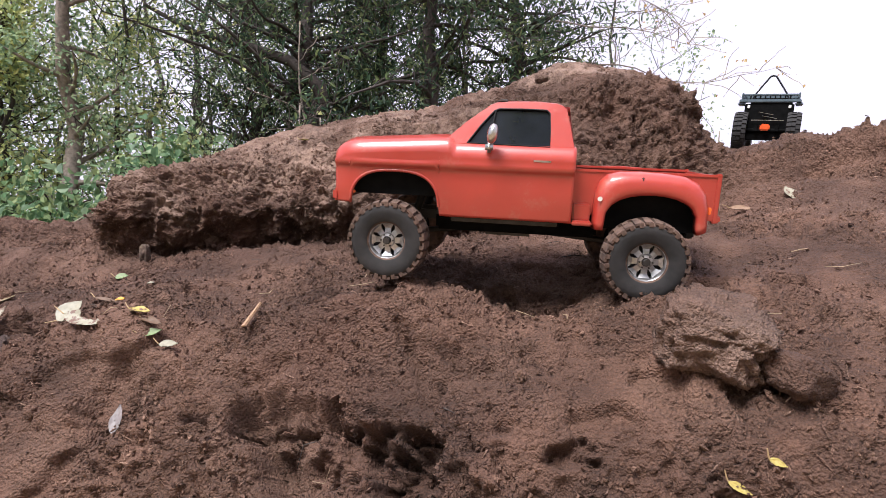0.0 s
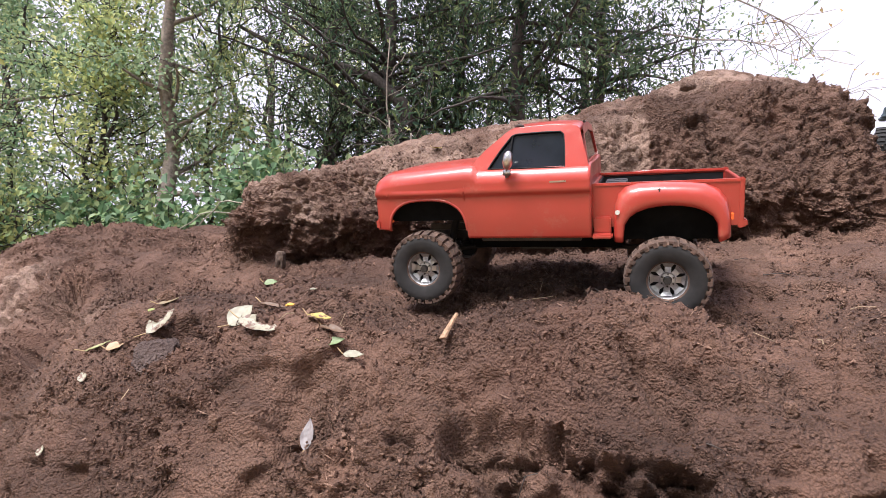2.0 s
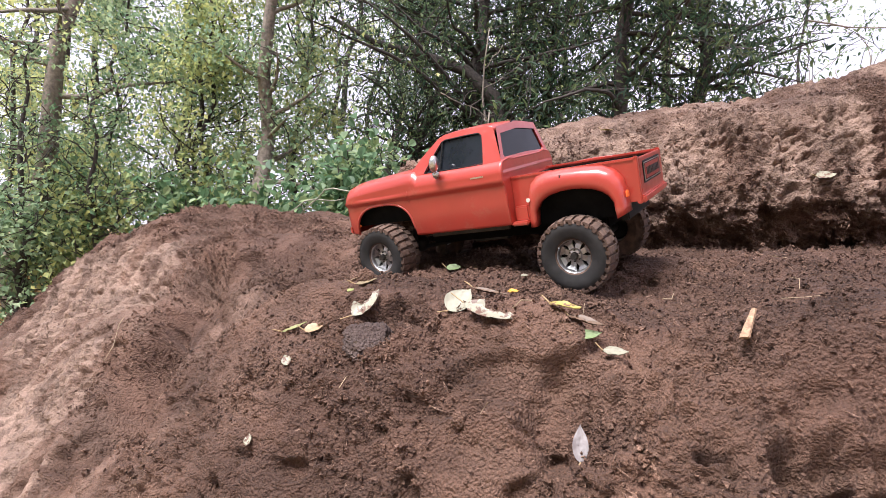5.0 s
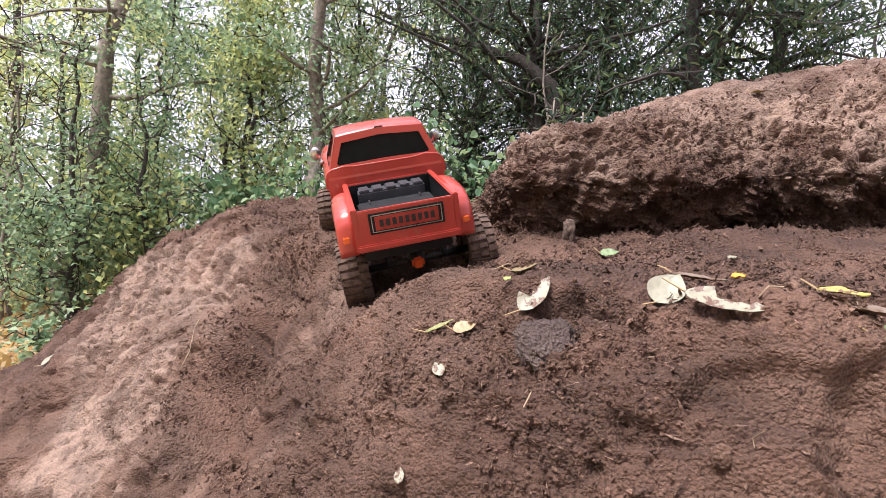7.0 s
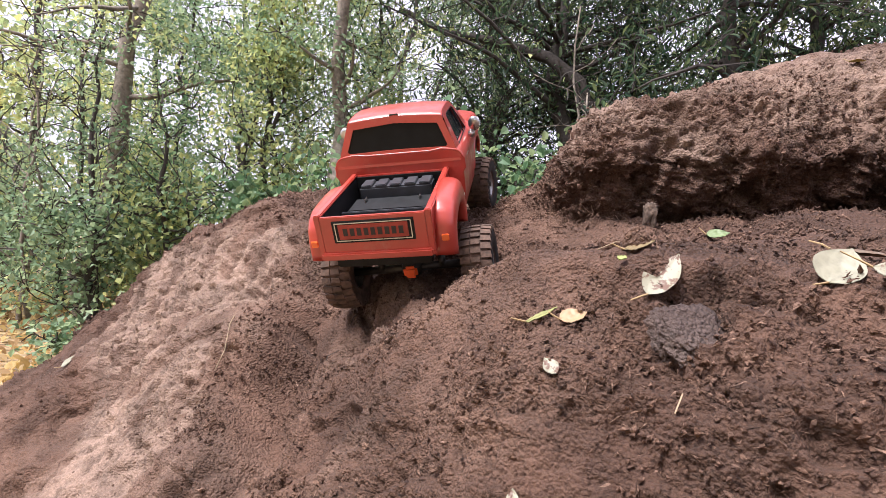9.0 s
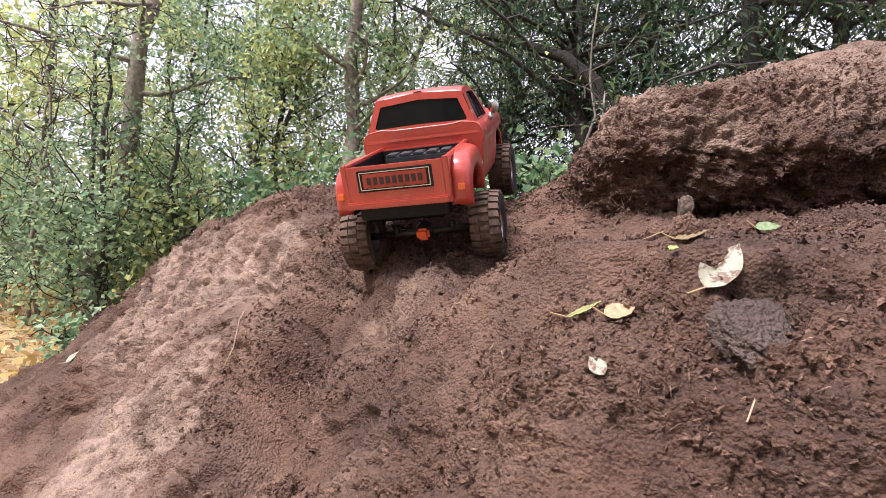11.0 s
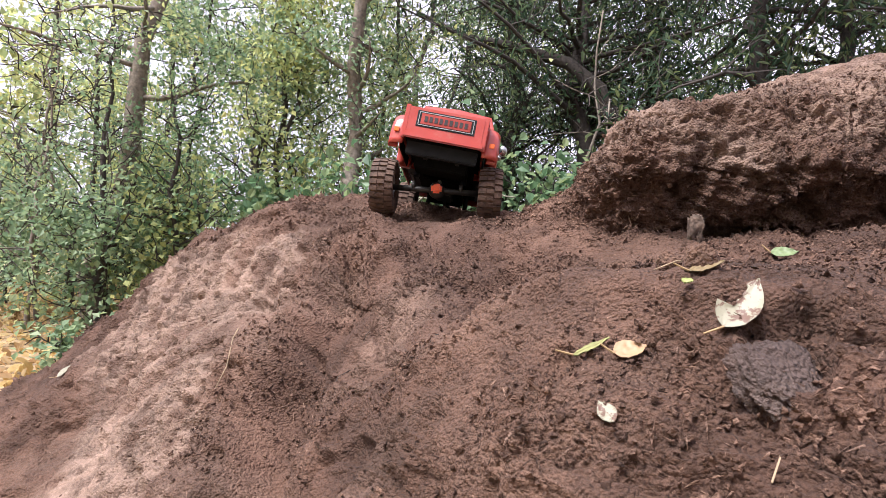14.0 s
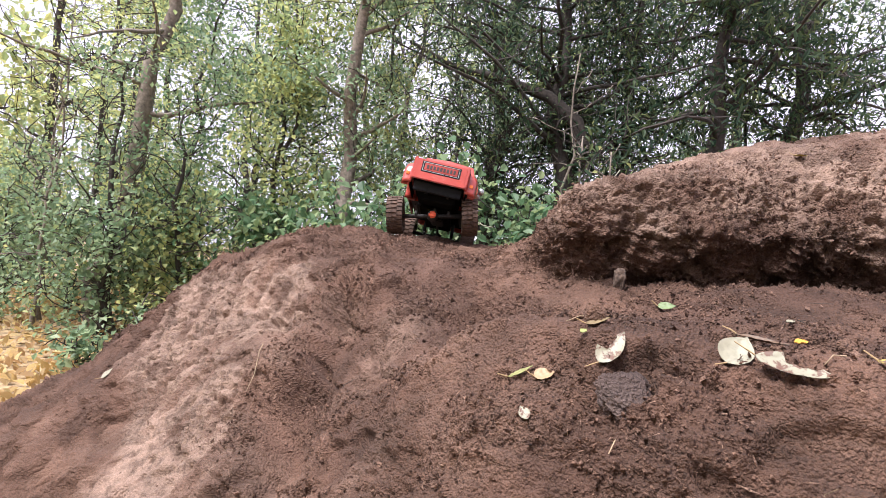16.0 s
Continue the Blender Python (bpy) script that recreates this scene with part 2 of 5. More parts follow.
def blur(a, k, axis):
    w = np.exp(-np.linspace(-2, 2, 2 * k + 1) ** 2)
    w /= w.sum()
    pad = [(k, k) if n == axis else (0, 0) for n in range(2)]
    b = np.pad(a, pad, mode="edge")
    return sum(w[i] * (b[i : i + a.shape[0]] if axis == 0 else b[:, i : i + a.shape[1]]) for i in range(2 * k + 1))


NX, NV = 860, 640
MX = np.interp(np.linspace(0, 1, NX), [0, 0.06, 0.9, 1], [-2.6, -2.2, 0.75, 1.3])
MV = np.linspace(0, 1, NV)
mound_y = np.array([np.interp(MX, STATION, k[0]) for k in KNOTS])
mound_z = np.array([np.interp(MX, STATION, k[1]) for k in KNOTS])
GY = blur(blur(np.array([np.interp(MV, SHARE, mound_y[:, i]) for i in range(NX)]), 10, 1), 13, 0)
GZ = blur(blur(np.array([np.interp(MV, SHARE, mound_z[:, i]) for i in range(NX)]), 10, 1), 13, 0)
GX = np.repeat(MX[:, None], NV, 1)
ground_points = np.stack([GX, GY, GZ], -1)


def grid_normals(p):
    n = np.cross(np.gradient(p, axis=0), np.gradient(p, axis=1))
    return n / np.linalg.norm(n, axis=-1, keepdims=True)


def chunks(p, seed):
    """Broken facets: each cell is a small tilted plane of its own."""
    i = np.floor(p).astype(int)
    best, out = np.full(len(p), 9.0), np.zeros(len(p))
    for dx in (-1, 0, 1):
        for dy in (-1, 0, 1):
            for dz in (-1, 0, 1):
                c = i + (dx, dy, dz)
                h = PERM[(PERM[(PERM[(c[:, 0] + seed) & 255] + c[:, 1]) & 255] + c[:, 2]) & 255]
                off = p - (c + 0.5 + 0.32 * np.clip(GRAD[h], -1.4, 1.4))
                d = (off * off).sum(1)
                near = d < best
                value = 0.6 * GRAD[(h + 57) & 255, 0] + (off * GRAD[(h + 91) & 255]).sum(1)
                best, out = np.where(near, d, best), np.where(near, value, out)
    return out


def bell(x, y, cx, cy, rx, ry):
    return np.exp(-(((x - cx) / rx) ** 2) - ((y - cy) / ry) ** 2)


flat = ground_points.reshape(-1, 3)
up = grid_normals(ground_points).reshape(-1, 3)
share = np.repeat(MV[None], NX, 0).ravel()
wall = np.clip((share - 0.56) / 0.06, 0, 1) * np.clip((0.88 - share) / 0.06, 0, 1) * np.clip((flat[:, 0] + 1.0) / 0.1, 0, 1)
pale = np.clip((-1.45 - flat[:, 0] - 0.40 * (flat[:, 2] + 0.16) + 0.16 * fbm(flat * 4.0, 4) + 0.10 * fbm(flat * (30, 30, 7), 3)) / 0.035, 0, 1) * np.clip((0.40 - share + 0.05 * fbm(flat * 9.0, 3)) / 0.06, 0, 1) * np.clip((flat[:, 0] + 1.88 + 1.0 * (flat[:, 2] + 0.2) + 0.18 * fbm(flat * 4.0, 3)) / 0.08, 0, 1)
# right face of the bank held back from pale: its shade goes into colour
pale = np.clip(pale + np.clip(0.60 + 0.8 * fbm(flat * 8.0 + 9, 4, 0.6), 0, 0.9) * np.clip((share - 0.69 + 0.05 * fbm(flat * 9.0, 3)) / 0.03, 0, 1) * (flat[:, 0] > -0.97) * (flat[:, 0] < 0.45) * np.where((flat[:, 0] > -0.08) & (share < 0.87), 0.12, 1), 0, 1)
pale = pale * np.where(share < 0.45, np.clip(0.92 + 1.5 * fbm(flat * (20, 20, 5) + 5, 3), 0.3, 1), 1)
pale = np.maximum(pale, np.clip(0.08 + 0.5 * fbm(flat * (9, 9, 4) + 70, 4, 0.6), 0, 0.4) * np.clip((-0.95 - flat[:, 0]) / 0.2, 0, 1) * np.clip((0.5 - share) / 0.1, 0, 1) * np.clip((flat[:, 0] + 1.75) / 0.1, 0, 1))
swell = 0.020 * fbm(flat * 5.0, 3) * (1 - 0.5 * pale)
bent = flat + 0.012 * np.stack([fbm(flat * 25.0, 2), fbm(flat * 25.0 + 40, 2), fbm(flat * 25.0 + 80, 2)], -1)
clods = 0.007 * fbm(flat * 14.0, 4, 0.55, True) * (0.2 + 0.8 * wall) + wall * (0.0042 * chunks(bent * (17, 17, 30), 3) + 0.0034 * chunks(bent * (44, 44, 80), 9) + 0.0022 * chunks(bent * 115, 13) + 0.003 * fbm(bent * (34, 34, 100), 3, 0.6, True))
patch = np.clip(0.5 + 1.6 * fbm(flat * 6.0 + 4, 2), 0.15, 1.4)
crumbs = patch * (0.0060 * fbm(flat * 45.0, 2, 0.6) + 0.0030 * chunks(bent * 85, 11) + 0.0030 * fbm(flat * 95.0, 2, 0.6, True)) * (0.9 + 0.6 * wall - 0.5 * pale)
pits = -0.016 * np.clip((fbm(flat * 13.0 + 31, 2) - 0.32) / 0.12, 0, 1) * (1 - pale) - 0.012 * pale * np.clip((fbm(flat * (38, 38, 24) + 31, 2) - 0.34) / 0.1, 0, 1)
side = flat[:, 0] + 1.455 + 0.10 * (flat[:, 2] + 0.1)
low = np.clip((0.44 - share) / 0.08, 0, 1) * np.clip((share - 0.08) / 0.08, 0, 1)
furrow = side - 0.14 + 0.05 * fbm(flat * 6.0 + 2, 2)
gully = np.exp(-((furrow / np.where(furrow < 0, 0.045, 0.10)) ** 2)) * low
runnels = pale * low * (0.007 * fbm(flat * (44, 44, 5), 4, 0.6, True) + 0.004 * fbm(flat * (75, 75, 22), 3, 0.6)) + 0.0035 * chunks(bent * 60, 5) * low * np.clip(0.2 + 2.5 * fbm(flat * 7.0 + 60, 2), 0, 1)
cave = np.clip((1 - ((flat[:, 0] + 0.255) / 0.13) ** 2 - ((flat[:, 2] + 0.108 + 0.10 * (flat[:, 0] + 0.26)) / 0.046) ** 2 + 1.1 * fbm(flat * 15.0, 4)) * 2.6, 0, 1) * (share < 0.36)
cave = np.maximum(cave, 0.45 * np.clip((1 - ((flat[:, 0] - 0.01) / 0.030) ** 2 - ((flat[:, 2] + 0.085) / 0.014) ** 2 + 1.2 * fbm(flat * 34.0, 3)) * 2, 0, 1) * (share < 0.36))
dents = -0.032 * bell(flat[:, 0], flat[:, 1], -0.01, -0.79, 0.12, 0.10) * (share < 0.56) - 0.055 * bell(flat[:, 0], flat[:, 1], -1.05, -0.57, 0.07, 0.09) * (share < 0.6) + 0.058 * bell(flat[:, 0], flat[:, 1], -0.27, -0.835, 0.11, 0.06) * (share < 0.5) - 0.048 * cave + cave * (0.010 * chunks(bent * 34, 15) + 0.010 * fbm(flat * 42.0, 3, 0.6, True)) - 0.035 * bell(flat[:, 0], flat[:, 2], -1.45, -0.075, 0.05, 0.028) * (share < 0.4) - 0.018 * bell(flat[:, 0], flat[:, 1], -1.17, -0.66, 0.05, 0.12) * (share < 0.45) - 0.034 * np.clip(bell(flat[:, 0], flat[:, 2], -0.55, -0.085, 0.034, 0.042) * 1.6 - 0.25 + 0.5 * fbm(flat * 28.0, 3), 0, 1) * (share < 0.4)
crumbs = crumbs * (1 - 0.4 * gully) - 0.080 * gully + runnels + pits + (0.014 * fbm(flat * (26, 26, 26), 4, 0.65, True) + 0.010 * chunks(bent * 38, 7)) * bell(flat[:, 0], flat[:, 2], -0.20, -0.12, 0.16, 0.06) * (share < 0.4)
grit = np.random.RandomState(12).normal(0, 1, len(flat)) * 0.0005 * (1 - 0.7 * pale)
flat = flat + up * (grit + swell + clods + crumbs + dents)[:, None]
MOUND = flat.reshape(NX, NV, 3)
idx = np.arange(NX * NV).reshape(NX, NV)
quads = np.stack([idx[:-1, :-1], idx[1:, :-1], idx[1:, 1:], idx[:-1, 1:]], -1).reshape(-1, 4)
me = bpy.data.meshes.new("dirt_mound")
me.from_pydata(flat.tolist(), [], quads.tolist())
me.materials.append(SOIL)
me.shade_smooth()
me.attributes.new("pale", "FLOAT", "POINT").data.foreach_set("value", np.clip(pale, 0, 1).astype(np.float32))
mound = tagged(new("ground_mound", me), "mound of moist reddish-brown soil with a crumbling overhang", "dirt mound", kind="structure")

# the forest floor, one sheet to the horizon
rings = [0.0, 0.8, 1.6, 2.4, 3.2, 4, 5, 6.5, 8, 11, 16, 30, 80, 300, 1500]
verts, faces = [], []
for r in rings:
    for k in range(48):
        a = 2 * math.pi * k / 48
        x, y = r * math.cos(a) - 0.6, r * math.sin(a) + 0.2
        verts.append((x, y, FLOOR_Z + (0.05 * noise.noise((x * 0.9, y * 0.9, 3)) if r < 20 else 0)))
for j in range(len(rings) - 1):
    for k in range(48):
        a, b = j * 48 + k, j * 48 + (k + 1) % 48
        faces.append((a, b, b + 48, a + 48))
tagged(mesh_object("ground", verts, faces, FLOOR, smooth=True), "forest floor covered with fallen autumn leaves", "ground", kind="structure")


def ground_at(x, y):
    """The mound's surface point nearest above a place in plan."""
    i = int(np.argmin(np.abs(MX - x)))
    row = MOUND[i]
    k = np.argsort(np.abs(row[:, 1] - y) + np.where(row[:, 1] > 5, 9, 0))[:6]
    j = k[np.argmax(row[k, 2])]
    return Vector(MOUND[i, j])

# ---- trees and bushes ----
def tube(verts, faces, points, radii, sides=6):
    pts = [Vector(p) for p in points]
    base = len(verts)
    side = Vector((0.31, 0.87, 0.2)).normalized()
    for i, p in enumerate(pts):
        d = (pts[min(i + 1, len(pts) - 1)] - pts[max(i - 1, 0)]).normalized()
        u = d.cross(side).normalized()
        v = d.cross(u)
        for k in range(sides):
            a = 2 * math.pi * k / sides
            verts.append(p + (u * math.cos(a) + v * math.sin(a)) * radii[i])
    for i in range(len(pts) - 1):
        for k in range(sides):
            a, b = base + i * sides + k, base + i * sides + (k + 1) % sides
            faces.append((a, b, b + sides, a + sides))
    faces.append(tuple(base + (len(pts) - 1) * sides + k for k in range(sides)))


def bough(rng, start, way, length, droop, wiggle, steps):
    pts, p, d = [Vector(start)], Vector(start), Vector(way).normalized()
    for _ in range(steps):
        d = (d + Vector(rng.normal(0, wiggle, 3)) + Vector((0, 0, droop))).normalized()
        p = p + d * (length / steps)
        pts.append(p.copy())
    return pts


def leaves_mesh(name, centres, rng, size, mat, parent, long=1.5, label="", flatness=0.6):
    n = len(centres)
    c = np.array(centres)
    w = rng.normal(0, 1, (n, 3)) + (0, 0, -0.35)
    w /= np.linalg.norm(w, axis=1)[:, None]
    up = rng.normal(0, 1, (n, 3)) * (1 - flatness) + (0, -0.35, 0.9)
    s = np.cross(w, up)
    s /= np.linalg.norm(s, axis=1)[:, None] + 1e-9
    nn = np.cross(s, w)
    L = (size * rng.uniform(0.55, 1.25, n))[:, None]
    W = L / long
    fold = nn * W * 0.18
    if size < 0.036 or size > 0.1:
        v = np.stack([c - w * L * 0.5, c + s * W * 0.5 + fold, c + w * L * 0.5 - nn * L * 0.1, c - s * W * 0.5 + fold], 1).reshape(-1, 3)
        i = np.arange(n)[:, None] * 4
        return mesh_object(name, v.tolist(), np.concatenate([i + (0, 1, 2), i + (0, 2, 3)], 1).reshape(-1, 3).tolist(), mat, parent, label)
    rim = [c - w * L * 0.5, c - w * L * 0.25 + s * W * 0.42 + fold, c + w * L * 0.12 + s * W * 0.44 + fold, c + w * L * 0.5 - nn * L * 0.1, c + w * L * 0.12 - s * W * 0.44 + fold, c - w * L * 0.25 - s * W * 0.42 + fold]
    v = np.stack(rim, 1).reshape(-1, 3)
    i = np.arange(n)[:, None] * 6
    f = np.concatenate([i + (0, 1, 2, 3), i + (0, 3, 4, 5)], 1).reshape(-1, 4)
    return mesh_object(name, v.tolist(), f.tolist(), mat, parent, label)


def tree(kind, label, x, y, height, girth, seed, leaf, count, size, low=0.3, spread=0.8, limbs=14, lean=(0, 0), bark=None, droop=0.02, category="tree", long=1.5, tuft=0.06, twigs=5):
    rng = np.random.RandomState(seed)
    root = new(kind)
    root.location = (x, y, FLOOR_Z - 0.03)
    tagged(root, label, category)
    tv, tf, bv, bf, spots = [], [], [], [], []
    trunk = [Vector((lean[0] * k / 10 + 0.012 * height * rng.normal() * (k > 0), lean[1] * k / 10 + 0.012 * height * rng.normal() * (k > 0), height * k / 10)) for k in range(11)]
    tube(tv, tf, trunk, [girth * (1.25 if k == 0 else 1 - 0.075 * k) for k in range(11)], 9)
    for _ in range(limbs):
        u = rng.uniform(low, 0.98)
        k = min(9, int(u * 10))
        p = trunk[k].lerp(trunk[k + 1], u * 10 - k)
        a = rng.uniform(0, 2 * math.pi)
        length = spread * rng.uniform(0.5, 1.15) * (1.1 - 0.5 * u)
        limb = bough(rng, p, (math.cos(a), math.sin(a), rng.uniform(-0.1, 0.7)), length, droop, 0.16, 7)
        r0 = girth * 0.35 * (1.1 - 0.7 * u)
        lv, lf = [], []
        tube(lv, lf, limb, [max(0.0025, r0 * (1 - 0.12 * i)) for i in range(8)], 5)
        mesh_object("limb", lv, lf, bark or BARK, root, smooth=True)
        for _ in range(twigs):
            q = limb[rng.randint(2, 8)]
            tw = bough(rng, q, rng.normal(0, 1, 3) + (0, 0, 0.15), length * rng.uniform(0.25, 0.6), droop * 1.5, 0.25, 5)
            tube(bv, bf, tw, [0.0035, 0.003, 0.0027, 0.0023, 0.002, 0.0015], 3)
            spots += tw[1:] + [tw[-1], tw[-2]]
    mesh_object("trunk", tv, tf, bark or BARK, root, smooth=True)
    if bv:
        tagged(mesh_object("twig_spray", bv, bf, DARK_BARK, root), kind="stuff")
    if count and spots:
        pick = rng.randint(0, len(spots), count)
        centres = np.array(spots)[pick] + rng.normal(0, tuft, (count, 3))
        tagged(leaves_mesh("crown", centres, rng, size, leaf, root, long), kind="stuff")
    return root


R = random.Random(5)
# large trunks
tree("tree", "tall leaning grey-brown tree trunk with sparse leaves", -3.60, 0.90, 3.2, 0.065, 11, YELLOW_LEAF, 1800, 0.032, 0.35, 0.9, 14, (0.20, 0.1))
tree("tree", "tall upright tree with mottled bark and green leaves", -2.27, 1.13, 2.9, 0.055, 12, GREEN_LEAF, 3600, 0.03, 0.25, 0.6, 18, (-0.10, 0.0))
crooked = tree("tree", "dark-barked tree with thick crooked limbs", -1.28, 2.05, 3.2, 0.075, 13, NEEDLE, 12000, 0.045, 0.25, 1.3, 40, (-0.2, 0.1), DARK_BARK, 0.0, twigs=10, long=3.5)
tree("conifer", "dark green conifer with drooping needle sprays", -0.50, 1.70, 3.0, 0.065, 14, NEEDLE, 10500, 0.05, 0.2, 0.95, 44, (0.05, 0.0), DARK_BARK, -0.05, long=3.2, twigs=9)
tree("conifer", "dark green conifer with drooping needle sprays", -0.05, 2.4, 3.2, 0.07, 15, NEEDLE, 8000, 0.05, 0.18, 1.05, 44, (0.1, 0.0), DARK_BARK, -0.04, long=3.2, twigs=9)
tree("conifer", "tangled conifer with many dead lower branches", -0.95, 2.6, 3.2, 0.06, 16, NEEDLE, 11000, 0.05, 0.2, 1.1, 48, (0.0, 0.0), DARK_BARK, -0.02, long=3.2, twigs=12)
tree("conifer", "tangled conifer with many dead lower branches", -1.85, 2.25, 3.2, 0.055, 17, NEEDLE, 10500, 0.045, 0.18, 1.0, 46, (0.05, 0.0), DARK_BARK, -0.02, long=3.0, twigs=12)
# one heavy limb of the dark tree sweeps out low and far
lv, lf = [], []
sweep = [(-1.20, 1.95, 0.90), (-1.23, 1.9, 1.02), (-1.41, 1.9, 1.18), (-1.77, 1.9, 1.31), (-2.05, 1.9, 1.38), (-2.38, 1.9, 1.56)]
tube(lv, lf, [Vector(p) - crooked.location for p in sweep], [0.05, 0.046, 0.036, 0.026, 0.020, 0.012], 8)
mesh_object("limb", lv, lf, DARK_BARK, crooked, smooth=True)
# leafy undergrowth trees
for n, (x, y, h, leafy, size, count, low, spread) in enumerate([
    (-2.78, 1.22, 1.9, YELLOW_LEAF, 0.05, 3000, 0.2, 0.55), (-2.9, 1.3, 2.6, GREEN_LEAF, 0.046, 2700, 0.15, 0.75), (-3.3, 1.6, 2.7, GREEN_LEAF, 0.046, 2700, 0.12, 0.8),
    (-3.75, 1.45, 2.3, BUSH_LEAF, 0.046, 3000, 0.1, 0.7), (-4.4, 1.3, 2.8, YELLOW_LEAF, 0.048, 2200, 0.1, 0.8), (-2.55, 1.75, 2.6, YELLOW_LEAF, 0.048, 3800, 0.15, 0.7),
    (-1.75, 2.4, 2.8, GREEN_LEAF, 0.04, 3800, 0.12, 0.8), (-3.9, 2.4, 3.2, YELLOW_LEAF, 0.05, 2200, 0.25, 1.0), (-2.6, 3.0, 3.6, GREEN_LEAF, 0.05, 2600, 0.2, 1.1),
    (-5.2, 2.2, 3.4, YELLOW_LEAF, 0.055, 1900, 0.2, 1.1), (0.75, 3.4, 3.2, GREEN_LEAF, 0.045, 2200, 0.2, 1.0), (-0.3, 3.6, 3.6, BUSH_LEAF, 0.05, 2400, 0.1, 1.2), (-3.42, 0.72, 1.55, GREEN_LEAF, 0.042, 1100, 0.28, 0.5), (-3.05, 0.85, 1.3, BUSH_LEAF, 0.042, 800, 0.3, 0.4), (-1.6, 3.8, 3.8, GREEN_LEAF, 0.05, 2600, 0.1, 1.2)]):
    words = {YELLOW_LEAF: "slender young tree with yellowing leaves", GREEN_LEAF: "slender young tree with dense small green leaves", BUSH_LEAF: "leafy young tree with fresh green leaves"}[leafy]
    tree("young_tree", words, x, y, h, 0.022, 30 + n, leafy, int(count * 1.9), size * 0.66, low, spread, 20, (R.uniform(-0.2, 0.2), 0), DARK_BARK, 0.02)
# broad-leaved bushes close behind the mound
for n, (x, y, h, count) in enumerate([(-1.75, 0.95, 0.95, 1500), (-1.35, 1.1, 0.9, 1500), (-2.15, 0.85, 0.85, 1300), (-1.05, 0.95, 0.75, 900), (-2.6, 0.95, 0.75, 1200), (-0.8, 1.35, 1.1, 900)]):
    tree("bush", "low bush with broad fresh green leaves", x, y, h, 0.01, 60 + n, BUSH_LEAF, int(count * 1.5), 0.043, 0.12, 0.42, 18, (0, 0), DARK_BARK, 0.03, "bush", 1.3)
# thin bare saplings
for n, (x, y, h) in enumerate([(-3.75, 0.62, 1.5), (-4.1, 0.9, 2.0), (-1.05, 1.25, 1.3), (-0.93, 1.15, 1.2), (-1.25, 1.5, 1.8), (1.15, 1.9, 1.25), (1.35, 2.1, 1.15)]):
    tree("bare_sapling", "thin leafless sapling with grey twigs", x, y, h, 0.013, 80 + n, YELLOW_LEAF, 25, 0.03, 0.2, 0.45, 14, (R.uniform(-0.1, 0.1), 0), BARK, 0.03, "sapling", twigs=6)
# far trees that thin out to the sky
for n in range(16):
    x, y = -9 + 0.72 * n + R.uniform(-0.3, 0.3), R.uniform(4.5, 7.5)
    if x > 1.2:
        continue
    tree("far_tree", "slim woodland tree with thinning autumn foliage", x, y, R.uniform(4.5, 6), 0.06, 100 + n, R.choice([GREEN_LEAF, YELLOW_LEAF, BUSH_LEAF]), 2000, 0.049, 0.12, 1.3, 14, (R.uniform(-0.4, 0.4), 0), DARK_BARK, 0.01, "tree")
# woodland at some distance, to the sides and behind the camera
# those behind the camera are unseen, added to block low sky light
for n, (x, y) in enumerate([(-6.5, -2.5), (-7.5, 0.5), (4.8, -3.5), (5.4, 0.2), (-7.2, 4.4), (-6.8, 2.6), (-4.6, -5.2), (-3.0, -6.0), (-1.4, -5.4), (0.2, -6.1), (1.8, -5.3), (3.4, -5.8), (-6.2, -4.6), (5.2, -5.0), (-0.6, -7.2), (2.6, -7.4), (-3.8, -7.5)]):
    leaf = YELLOW_LEAF if n % 2 else GREEN_LEAF
    tree("screen_tree", "tall leafy autumn tree added as a screen, mostly out of view", x, y, 4.6, 0.06, 200 + n, leaf, 2200, 0.11, 0.05, 1.3, 22, (0, 0), DARK_BARK, 0.0, "tree", tuft=0.12)
for n, (x, y, h) in enumerate([(-3.6, 1.15, 0.9), (-4.3, 0.75, 0.8), (-4.9, 1.2, 1.1), (-5.5, 1.6, 1.2), (-3.1, 1.0, 0.8), (-6.2, 2.0, 1.3), (-4.4, 1.7, 1.2), (-3.38, 0.72, 0.6)]):
    tree("bush", "shrub with small green and yellowing leaves", x, y, h, 0.012, 230 + n, GREEN_LEAF if n % 2 else YELLOW_LEAF, 2600, 0.034, 0.05, 0.55, 18, (0, 0), DARK_BARK, 0.03, "bush", 1.35)

# ---- crumbs of soil, clods, fallen leaves, sticks ----
FINAL_N = grid_normals(MOUND)
crng = np.random.RandomState(3)
OCTA = np.array([(1, 0, 0), (-1, 0, 0), (0, 1, 0), (0, -1, 0), (0, 0, 1), (0, 0, -1)], float)
OFACE = np.array([(0, 2, 4), (2, 1, 4), (1, 3, 4), (3, 0, 4), (2, 0, 5), (1, 2, 5), (3, 1, 5), (0, 3, 5)])


